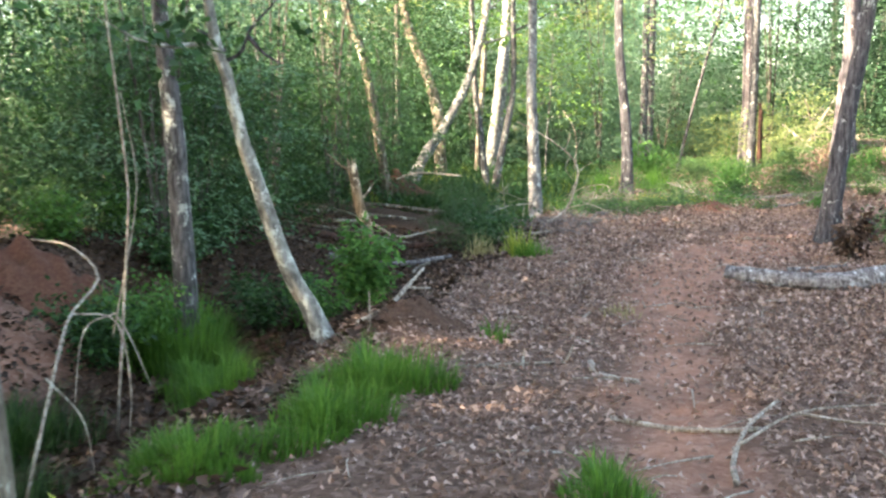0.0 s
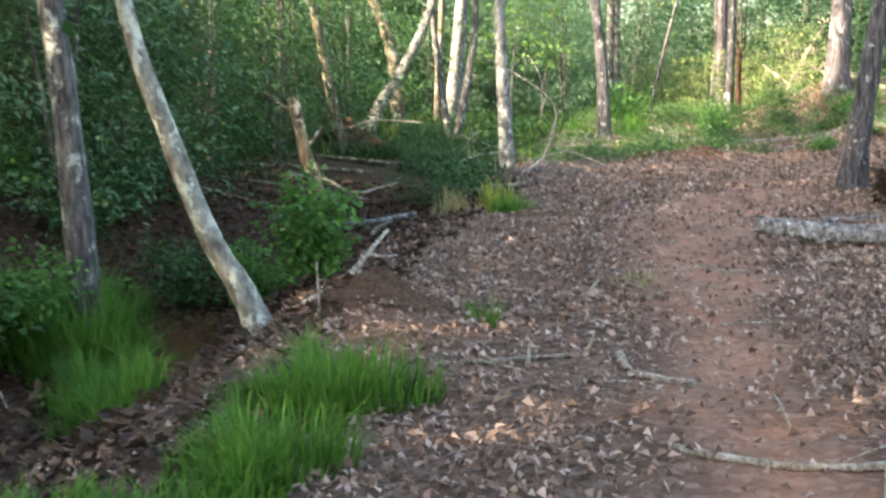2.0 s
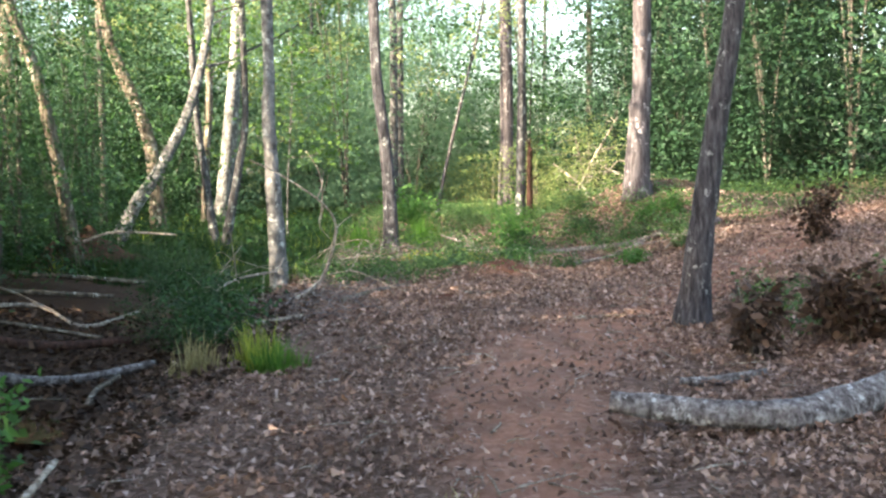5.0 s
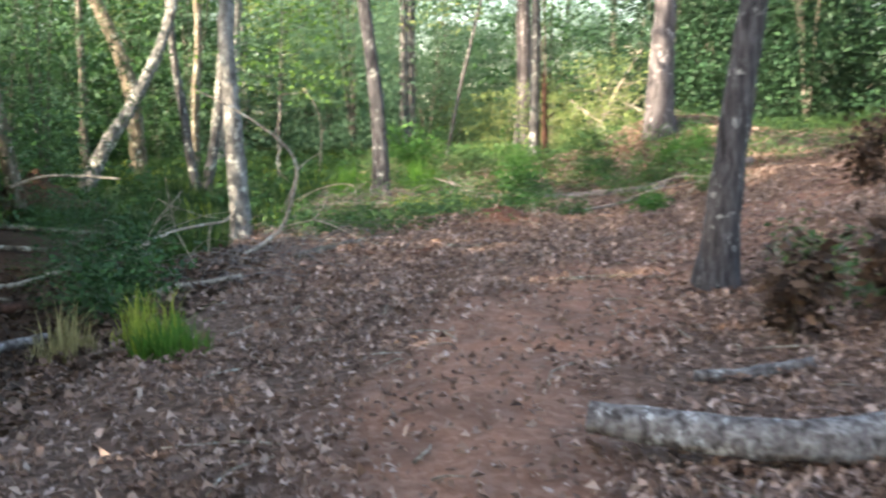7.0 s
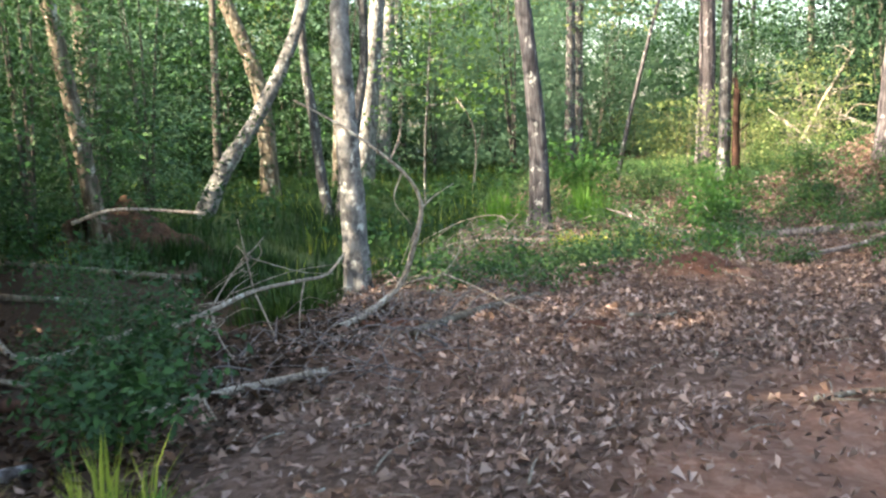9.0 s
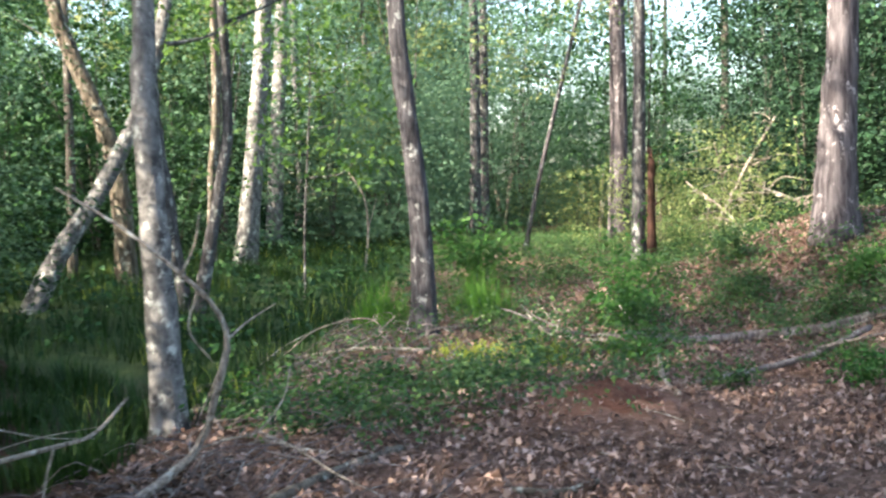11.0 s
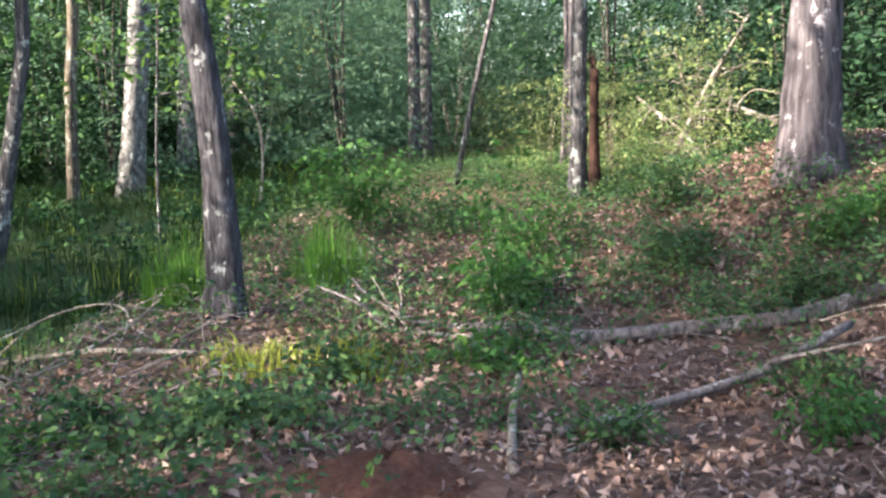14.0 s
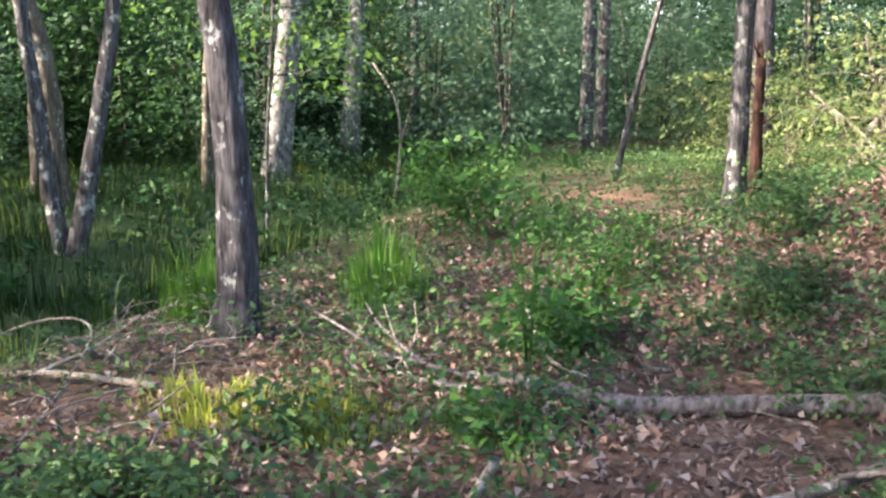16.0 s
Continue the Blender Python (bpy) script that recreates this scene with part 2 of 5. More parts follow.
def mesh_from(name, verts, faces, mat, smooth=True):
    me = bpy.data.meshes.new(name)
    me.from_pydata([tuple(v) for v in verts], [], faces)
    if smooth:
        me.polygons.foreach_set("use_smooth", [True] * len(me.polygons))
    me.materials.append(mat)
    return me


def tris_mesh(name, verts, tris, mat):
    """A mesh from arrays of corners and triangles."""
    me = bpy.data.meshes.new(name)
    me.vertices.add(len(verts))
    me.vertices.foreach_set("co", np.ascontiguousarray(verts, dtype=np.float32).ravel())
    n = len(tris)
    me.loops.add(n * 3)
    me.loops.foreach_set("vertex_index", np.ascontiguousarray(tris, dtype=np.int32).ravel())
    me.polygons.add(n)
    me.polygons.foreach_set("loop_start", np.arange(0, n * 3, 3, dtype=np.int32))
    me.update(calc_edges=True)
    me.materials.append(mat)
    return me


def thing(name, label, category, group="", at=(0, 0, 0)):
    ob = new(name)
    ob.empty_display_size = 0.1
    ob.location = at
    return tagged(ob, label, category, group)


def part(name, me, parent, label=""):
    ob = new(name, me)
    ob.parent = parent
    return tagged(ob, label)


def solo(name, me, label, category, group="", kind="", at=(0, 0, 0)):
    ob = new(name, me)
    ob.location = at
    return tagged(ob, label, category, group, kind)


def spline(pts, steps):
    """Points along a smooth curve through pts."""
    p = np.array(pts, float)
    if len(p) == 2:
        return p[0] + (p[1] - p[0]) * np.linspace(0, 1, steps)[:, None]
    q = np.vstack([2 * p[0] - p[1], p, 2 * p[-1] - p[-2]])
    u = np.linspace(0, len(p) - 1 - 1e-6, steps)
    i = u.astype(int)
    s = (u - i)[:, None]
    a, b, c, d = q[i], q[i + 1], q[i + 2], q[i + 3]
    return 0.5 * (2 * b + (c - a) * s + (2 * a - 5 * b + 4 * c - d) * s**2 + (3 * b - a - 3 * c + d) * s**3)


def tube(pts, r0, r1, sides=10, steps=14, rough=0.08, flare=0.0, seed=0, ragged=0.0):
    """Corners and faces of a tapered, uneven limb along pts."""
    g = np.random.default_rng(seed)
    c = spline(pts, steps)
    k = np.linspace(0, 1, steps)
    rad = r0 + (r1 - r0) * k**0.85 + flare * r0 * np.exp(-k * steps / 1.6)
    ang = np.linspace(0, 2 * np.pi, sides, endpoint=False)
    lobes = 1 + rough * np.cos(ang * 3 + g.uniform(0, 6)) + rough * 0.6 * np.cos(ang * 5 + g.uniform(0, 6))
    tan = np.gradient(c, axis=0)
    tan /= np.linalg.norm(tan, axis=1)[:, None] + 1e-9
    ref = np.array([0.31, 0.95, 0.05]) if abs(tan[0][1]) < 0.9 else np.array([1.0, 0.1, 0.2])
    vs = []
    for j in range(steps):
        a = np.cross(tan[j], ref)
        a /= np.linalg.norm(a)
        b = np.cross(tan[j], a)
        bulge = lobes * (1 + rough * g.normal(0, 0.5, sides)) * (1 + rough * g.normal(0, 0.4))
        if flare and j < 2:
            bulge = bulge * (1 + 0.22 * flare * np.cos(ang * 4 + seed))
        ring = c[j] + (np.cos(ang)[:, None] * a + np.sin(ang)[:, None] * b) * (rad[j] * bulge)[:, None]
        if ragged and j == steps - 1:
            ring = ring + tan[j] * g.uniform(-ragged, ragged, sides)[:, None]
        vs.append(ring)
    v = np.vstack(vs)
    f = []
    for j in range(steps - 1):
        for i in range(sides):
            i2 = (i + 1) % sides
            f.append((j * sides + i, j * sides + i2, (j + 1) * sides + i2, (j + 1) * sides + i))
    n = len(v)
    v = np.vstack([v, c[0], c[-1] - (tan[-1] * ragged if ragged else 0)])
    for i in range(sides):
        i2 = (i + 1) % sides
        f.append((n, i2, i))
        f.append((n + 1, (steps - 1) * sides + i, (steps - 1) * sides + i2))
    return v, f


def joined(pieces):
    vs, fs, n = [], [], 0
    for v, f in pieces:
        vs.append(v)
        fs += [tuple(i + n for i in q) for q in f]
        n += len(v)
    return np.vstack(vs), fs


def unit(v):
    return v / (np.linalg.norm(v, axis=-1, keepdims=True) + 1e-9)


def leaves(base, way, normal, length, width, fold=0.15):
    """Folded pointed leaves, two triangles each."""
    side = unit(np.cross(way, normal))
    nrm = unit(np.cross(side, way))
    L, w = length[:, None], width[:, None]
    n = len(base)
    jit = np.random.default_rng(n)
    ka, kb = jit.uniform(0.28, 0.62, (n, 1)), jit.uniform(0.28, 0.62, (n, 1))
    wa, wb = jit.uniform(0.3, 0.65, (n, 1)), jit.uniform(0.3, 0.65, (n, 1))
    fa, fb = fold * jit.uniform(-0.3, 1.8, (n, 1)), fold * jit.uniform(-0.3, 1.8, (n, 1))
    a = base + way * L * ka + side * w * wa + nrm * w * fa
    b = base + way * L * kb - side * w * wb + nrm * w * fb
    v = np.stack([base, a, base + way * L + nrm * w * (fa - fb) * 0.5, b], 1).reshape(-1, 3)
    i = np.arange(len(base))[:, None] * 4
    t = np.concatenate([i + np.array([[0, 1, 2]]), i + np.array([[0, 2, 3]])], 1).reshape(-1, 3)
    return v, t


def sprays(g, centres, per, reach, length, width, flat=0.25, droop=0.15):
    """Layered sprays of leaves: each centre carries a flat fan."""
    n = len(centres)
    tilt = unit(np.stack([g.normal(0, flat, n), g.normal(0, flat, n), np.ones(n)], 1))
    c = np.repeat(centres, per, 0)
    up = np.repeat(tilt, per, 0)
    a = g.uniform(0, 2 * np.pi, n * per)
    r = reach * np.sqrt(g.uniform(0.02, 1, n * per))
    d = np.stack([np.cos(a), np.sin(a), g.normal(0, 0.2, n * per)], 1)
    d = unit(d - up * np.sum(d * up, 1, keepdims=True))
    base = c + d * r[:, None] - np.array([0, 0, 1]) * (droop * r**2 / max(reach, 1e-3))[:, None] + up * g.normal(0, 0.04, n * per)[:, None]
    way = unit(d + g.normal(0, 0.5, (n * per, 3)) - np.array([0, 0, 0.25]))
    nor = unit(up + g.normal(0, 0.45, (n * per, 3)))
    return leaves(base, way, nor, length * g.uniform(0.6, 1.25, n * per), width * g.uniform(0.7, 1.2, n * per))


def blob(g, n, centre, radii, hollow=0.3):
    """Points in an uneven cloud, denser at the outside."""
    d = unit(g.normal(0, 1, (n, 3)))
    r = (hollow + (1 - hollow) * g.uniform(0, 1, n) ** 0.6)[:, None]
    lump = 1 + 0.28 * np.sin(d[:, :1] * 4.1 + 1.0) * np.cos(d[:, 1:2] * 5.3) + 0.2 * np.sin(d[:, 2:3] * 7.0 + d[:, :1] * 3)
    return np.array(centre) + d * r * np.array(radii) * lump


# ---- ground ----
def axis(lo, hi, step, far):
    core = np.arange(lo, hi + step / 2, step)
    out = step * 1.35 ** np.arange(1, 40)
    out = np.cumsum(out)
    out = out[out < far]
    return np.concatenate([lo - out[::-1], core, hi + out])


def build_ground():
    xs, ys = axis(-6, 13, 0.11, 700), axis(2, 34, 0.13, 700)
    X, Y = np.meshgrid(xs, ys)
    g = np.random.default_rng(3)
    Z = land(X, Y) + g.normal(0, 0.006, X.shape)
    e = interp(Y, EDGE)
    tr = interp(Y, TRAIL)
    half = interp(Y, [(0, 0.38), (9, 0.48), (12, 0.8), (14, 1.1), (16, 1.5), (20, 1.2), (40, 0.6)])
    path = sstep(1.25 - np.abs(X - tr) / half + 0.25 * wob(X, Y, 2.6)) * sstep((24 - Y) / 4)
    mound = np.exp(-(((X - 4.85) / 0.6) ** 2 + ((Y - 19.6) / 0.5) ** 2)) + np.exp(-(((X + 0.05) / 0.4) ** 2 + ((Y - 9.3) / 0.4) ** 2))
    patch = sstep(wob(X, Y, 0.55, 2.0) * 1.5 - 0.6) * 0.5
    red = np.clip(path * interp(Y, [(0, 0.9), (13, 0.95), (17, 0.8), (22, 0.5)]) + mound + patch * 0.6, 0, 1)
    bankred = sstep((e - 2.1 - X) / 0.8) * sstep((X - e + 4.5) / 1.0) * sstep((12 - Y) / 3)
    # patches of sun, put into the floor colour as bare reddish earth
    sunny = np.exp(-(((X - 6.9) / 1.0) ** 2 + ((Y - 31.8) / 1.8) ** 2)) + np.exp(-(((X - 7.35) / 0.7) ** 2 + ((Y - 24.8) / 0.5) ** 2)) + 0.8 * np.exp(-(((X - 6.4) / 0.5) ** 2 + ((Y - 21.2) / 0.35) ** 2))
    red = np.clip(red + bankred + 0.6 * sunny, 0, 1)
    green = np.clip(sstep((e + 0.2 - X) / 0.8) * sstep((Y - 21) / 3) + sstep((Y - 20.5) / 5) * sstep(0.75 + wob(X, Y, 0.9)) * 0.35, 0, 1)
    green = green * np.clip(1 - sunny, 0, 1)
    green = np.clip(green + sstep((np.hypot(X, Y - 15) - 35) / 15), 0, 1)
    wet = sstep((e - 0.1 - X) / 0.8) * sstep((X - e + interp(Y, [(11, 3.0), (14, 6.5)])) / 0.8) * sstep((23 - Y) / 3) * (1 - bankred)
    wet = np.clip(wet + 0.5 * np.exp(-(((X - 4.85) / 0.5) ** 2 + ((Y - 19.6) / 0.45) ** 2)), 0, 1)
    nx, ny = len(xs), len(ys)
    v = np.stack([X.ravel(), Y.ravel(), Z.ravel()], 1)
    q = (np.arange(ny - 1)[:, None] * nx + np.arange(nx - 1)[None]).ravel()
    t = np.concatenate([np.stack([q, q + 1, q + nx + 1], 1), np.stack([q, q + nx + 1, q + nx], 1)], 0)
    me = tris_mesh("ground", v, t, FLOOR)
    me.polygons.foreach_set("use_smooth", [True] * len(me.polygons))
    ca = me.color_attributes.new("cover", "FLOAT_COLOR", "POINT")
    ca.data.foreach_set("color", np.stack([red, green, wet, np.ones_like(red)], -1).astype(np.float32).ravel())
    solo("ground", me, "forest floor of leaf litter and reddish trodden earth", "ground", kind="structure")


build_ground()


def pool(x, y, rx, ry, z):
    a = np.linspace(0, 2 * np.pi, 28, endpoint=False)
    r = 1 + 0.16 * np.sin(a * 3 + x) + 0.1 * np.sin(a * 5)
    v = [(math.cos(k) * rx * s, math.sin(k) * ry * s, 0.0) for k, s in zip(a, r)] + [(0, 0, 0)]
    f = [(i, (i + 1) % 28, 28) for i in range(28)]
    solo("water", mesh_from("water", v, f, WATER), "shallow brown puddle lying in the ditch", "water", kind="structure", at=(x, y, z))


pool(-1.4, 10.9, 0.6, 1.5, -0.455)
pool(-1.7, 7.3, 0.5, 0.8, -0.52)
pool(-0.35, 14.1, 0.45, 0.7, -0.315)
pool(-0.5, 17.2, 0.5, 0.35, -0.24)


# ---- trees ----
def tree(name, label, category, pts, r0, r1, mat, group="", height=10.0, limbs=4, crown=None, leaf=LEAF_MID, flare=0.35, rough=0.07, sides=14, seed=1, low=None, n_spray=70):
    """A tree whose lower trunk follows pts; it goes on to its height, with limbs and a crown."""
    g = np.random.default_rng(seed)
    p = [np.array(q, float) for q in pts]
    p[0] = np.array([p[0][0], p[0][1], float(land(p[0][0], p[0][1])) - 0.12])
    lean = unit(p[-1] - p[-2])
    if height > p[-1][2] + 0.6:
        up = unit(lean * np.array([0.6, 0.6, 1]) + np.array([0, 0, 0.5]))
        span = height - p[-1][2]
        p.append(p[-1] + up * span * 0.5 + np.array([*g.normal(0, 0.08, 2), 0]))
        p.append(p[-1] + unit(up + np.array([0, 0, 0.8])) * span * 0.5)
    root = p[0]
    ob = thing(name, label, category, group, tuple(root))
    loc = [q - root for q in p]
    v, f = tube(loc, r0, r1, sides, 26, rough, flare, seed)
    part("trunk", mesh_from("trunk", v, f, mat), ob)
    c = spline(loc, 40)
    first = low if low is not None else height * 0.5
    tips = []
    for i in range(limbs):
        z = first + (height - first) * (i + 0.3) / max(limbs, 1)
        j = int(np.argmin(np.abs(c[:, 2] + root[2] - z)))
        a = g.uniform(0, 2 * np.pi)
        out = np.array([math.cos(a), math.sin(a), g.uniform(0.15, 0.7)])
        ln = g.uniform(0.16, 0.26) * height
        tip = c[j] + out * ln
        mid_ = c[j] + out * ln * 0.5 + np.array([*g.normal(0, 0.12, 2), -0.1])
        lr = max(r0 * 0.28, 0.015)
        v, f = tube([c[j], mid_, tip], lr, lr * 0.25, 6, 7, 0.06, 0, seed + i)
        part("limb", mesh_from("limb", v, f, mat), ob)
        tips += [tip, mid_]
    if crown:
        cs = [blob(g, max(6, n_spray // max(len(tips), 1)), t, (1.0, 1.0, 0.6)) for t in tips] + [blob(g, n_spray // 3, c[-1], (1.3, 1.3, 1.0))]
        v, t = sprays(g, np.vstack(cs), 14, 0.42, 0.13, 0.075)
        part("crown", tris_mesh("crown", v, t, leaf), ob)
    return ob


NEAR = "trees beside the trail"
lean = tree("leaning_tree", "slender leaning tree with pale lichen-blotched bark in the ditch", "tree", [(-0.69, 9.35, -0.3), (-0.84, 9.4, 0.12), (-1.01, 9.4, 0.45), (-1.19, 9.4, 0.99), (-1.35, 9.4, 1.52), (-1.44, 9.4, 1.96), (-1.55, 9.4, 2.4)], 0.085, 0.03, BARK_PALE, NEAR, 5.2, 5, True, LEAF_DARK, 0.3, 0.06, seed=11, low=2.1, n_spray=40)
for k, pts in enumerate(([(-1.44, 9.4, 2.08), (-1.31, 9.35, 2.15), (-1.22, 9.3, 2.33), (-1.05, 9.3, 2.5), (-0.9, 9.3, 2.75)], [(-1.45, 9.4, 2.15), (-1.58, 9.4, 2.28), (-1.66, 9.4, 2.32)], [(-1.24, 9.3, 2.25), (-1.12, 9.25, 2.12), (-1.0, 9.25, 2.05)])):
    v, f = tube([np.array(q) - np.array(lean.location) for q in pts], 0.018, 0.006, 7, 12, 0.12, 0, 300 + k)
    part("limb", mesh_from("limb", v, f, BARK_OAK), lean, "bare dark branch")
tree("sapling", "thin sapling with sunlit sprays of leaves in the swamp", "tree", [(3.0, 29.5, 0.0), (3.05, 29.5, 1.2), (3.15, 29.5, 2.4)], 0.022, 0.008, BARK_GREY, NEAR, 4.2, 6, True, LEAF_MID, 0.1, seed=33, low=1.7, n_spray=26)
tree("tree", "grey-barked trunk rising close beside the trail", "tree", [(-1.62, 5.0, -0.2), (-1.64, 5.0, 0.8), (-1.68, 5.0, 2.1)], 0.12, 0.06, BARK_TAN, NEAR, 8, 3, True, LEAF_DARK, seed=12, low=4.5)
tree("tree", "straight grey trunk with faint lichen standing in the ferns", "tree", [(-2.06, 10.5, 0.0), (-2.11, 10.5, 1.22), (-2.17, 10.5, 2.13), (-2.21, 10.5, 2.82)], 0.10, 0.05, BARK_GREY, NEAR, 9, 5, True, LEAF_DARK, seed=13, low=3.2)
tree("tree", "leaning dark grey trunk on the bend of the trail", "tree", [(5.03, 14.45, 0.1), (5.17, 14.45, 1.0), (5.33, 14.45, 1.95), (5.53, 14.45, 3.1)], 0.13, 0.065, BARK_OAK, NEAR, 10, 4, True, LEAF_MID, 0.5, seed=14, low=5)
tree("pine_tree", "massive upright trunk with furrowed purplish-grey bark", "tree", [(8.6, 23.55, 0.7), (8.64, 23.55, 1.65), (8.69, 23.55, 2.53), (8.75, 23.55, 3.4)], 0.235, 0.115, BARK_PINE, NEAR, 15, 5, True, LEAF_MID, 0.45, 0.05, 20, seed=15, low=8)
tree("tree", "smooth grey trunk at the edge of the swampy grass", "tree", [(1.92, 20.2, 0.0), (1.9, 20.2, 0.7), (1.87, 20.2, 1.6), (1.85, 20.2, 2.4), (1.88, 20.2, 3.0)], 0.115, 0.06, BARK_BIRCH, NEAR, 9, 4, True, LEAF_MID, seed=16, low=5)
tree("oak_tree", "curving dark grey trunk with rough bark", "tree", [(4.11, 23.5, 0.05), (4.13, 23.5, 0.8), (4.1, 23.5, 1.6), (4.02, 23.5, 2.5), (3.95, 23.5, 3.5)], 0.13, 0.07, BARK_OAK, NEAR, 10, 4, True, LEAF_MID, 0.5, 0.08, 16, seed=17, low=5.5)
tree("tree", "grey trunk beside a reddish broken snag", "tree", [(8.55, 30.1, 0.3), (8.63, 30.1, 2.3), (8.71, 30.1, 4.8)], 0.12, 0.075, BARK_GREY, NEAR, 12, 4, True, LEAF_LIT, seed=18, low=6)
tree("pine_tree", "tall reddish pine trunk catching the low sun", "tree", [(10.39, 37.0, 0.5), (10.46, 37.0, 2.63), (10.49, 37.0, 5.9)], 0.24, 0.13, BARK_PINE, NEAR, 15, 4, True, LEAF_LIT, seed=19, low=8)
tree("tree", "stout sunlit trunk standing in the swampy grass", "tree", [(1.85, 35.5, 0.0), (2.2, 35.5, 2.85), (2.5, 35.5, 5.75)], 0.22, 0.13, BARK_BIRCH, NEAR, 13, 4, True, LEAF_MID, seed=20, low=5)
tree("tree", "sunlit brown trunk farther back in the swamp", "tree", [(2.4, 41.0, 0.2), (2.65, 41.0, 3.5), (2.85, 41.0, 6.0)], 0.2, 0.12, BARK_BIRCH, NEAR, 13, 4, True, LEAF_MID, seed=21, low=5)
tree("tree", "dark straight trunk deep in the wood", "tree", [(7.52, 40.0, 0.3), (7.63, 40.0, 3.62), (7.68, 40.0, 6.5)], 0.14, 0.09, BARK_GREY, NEAR, 13, 4, True, LEAF_HAZE, seed=22, low=6)
tree("tree", "dark straight trunk deep in the wood", "tree", [(7.95, 41.0, 0.3), (8.04, 41.0, 3.68), (8.13, 41.0, 6.65)], 0.13, 0.09, BARK_GREY, NEAR, 13, 4, True, LEAF_HAZE, seed=23, low=6)
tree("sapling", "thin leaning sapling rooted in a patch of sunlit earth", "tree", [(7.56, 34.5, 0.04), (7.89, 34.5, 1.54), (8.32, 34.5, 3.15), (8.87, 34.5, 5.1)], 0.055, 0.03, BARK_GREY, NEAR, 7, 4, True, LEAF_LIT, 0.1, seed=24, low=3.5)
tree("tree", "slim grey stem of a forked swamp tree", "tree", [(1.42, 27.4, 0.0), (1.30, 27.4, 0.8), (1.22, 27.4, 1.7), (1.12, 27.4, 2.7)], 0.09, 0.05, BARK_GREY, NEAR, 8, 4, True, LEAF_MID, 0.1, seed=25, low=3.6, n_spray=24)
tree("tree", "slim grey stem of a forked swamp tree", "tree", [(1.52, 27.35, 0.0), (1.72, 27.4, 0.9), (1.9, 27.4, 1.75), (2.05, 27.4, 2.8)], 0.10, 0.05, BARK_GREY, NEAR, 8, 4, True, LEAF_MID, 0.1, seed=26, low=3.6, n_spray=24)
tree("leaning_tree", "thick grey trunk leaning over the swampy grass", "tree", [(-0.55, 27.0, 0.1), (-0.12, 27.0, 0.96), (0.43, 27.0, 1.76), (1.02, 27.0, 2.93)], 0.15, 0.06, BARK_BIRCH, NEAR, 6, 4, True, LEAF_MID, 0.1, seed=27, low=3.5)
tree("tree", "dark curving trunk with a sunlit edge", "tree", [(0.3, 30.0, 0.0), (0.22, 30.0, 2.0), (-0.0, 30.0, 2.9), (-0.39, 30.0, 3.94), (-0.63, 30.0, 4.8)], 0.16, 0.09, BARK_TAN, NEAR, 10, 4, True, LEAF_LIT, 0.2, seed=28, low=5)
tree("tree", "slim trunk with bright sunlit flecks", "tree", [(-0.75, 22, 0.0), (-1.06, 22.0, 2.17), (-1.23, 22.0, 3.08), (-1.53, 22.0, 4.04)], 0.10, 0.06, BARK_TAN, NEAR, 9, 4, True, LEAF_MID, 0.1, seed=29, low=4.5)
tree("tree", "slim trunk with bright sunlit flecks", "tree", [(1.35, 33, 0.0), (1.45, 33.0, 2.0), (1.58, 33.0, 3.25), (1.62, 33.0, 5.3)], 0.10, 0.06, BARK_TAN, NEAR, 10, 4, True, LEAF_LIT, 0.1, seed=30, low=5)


def snag(label, pts, r0, r1, mat, seed, ragged=0.12):
    root = np.array([pts[0][0], pts[0][1], float(land(pts[0][0], pts[0][1])) - 0.1])
    ob = thing("broken_snag", label, "dead tree", "", tuple(root))
    loc = [np.zeros(3)] + [np.array(q) - root for q in pts[1:]]
    v, f = tube(loc, r0, r1, 12, 16, 0.12, 0.3, seed, ragged)
    part("trunk", mesh_from("trunk", v, f, mat), ob)
    for i in range(3):
        k = loc[-1] * (0.55 + 0.2 * i)
        d = np.array([math.cos(seed + 2.2 * i), math.sin(seed + 2.2 * i), 0.5])
        v, f = tube([k, k + d * 0.12, k + d * 0.25 + np.array([0, 0, 0.05])], 0.02, 0.008, 6, 5, 0.1, 0, seed + i)
        part("branch_stub", mesh_from("branch_stub", v, f, mat), ob)


snag("snapped trunk with pale splintered wood in the ditch", [(-0.51, 12.1, 0.0), (-0.55, 12.1, 0.5), (-0.62, 12.1, 0.76), (-0.70, 12.1, 1.2)], 0.07, 0.045, SNAPPED, 5)
snag("dark reddish rotten snag beside a grey trunk", [(8.78, 30.05, 0.3), (8.8, 30.05, 1.25), (8.83, 30.05, 2.1)], 0.085, 0.05, BARK_RED, 6, 0.25)


# ---- forest behind ----
def far_tree(seed, height, r, mat, leaf, low, n_spray):
    return tree("far_tree", "slender forest tree with thin upright trunk", "tree", [(0, 0, 0), (0.1, 0.05, 2.5), (0.05, 0.1, 5)], r, r * 0.5, mat, "far forest trees", height, 5, True, leaf, 0.2, 0.05, 8, seed, low, n_spray)


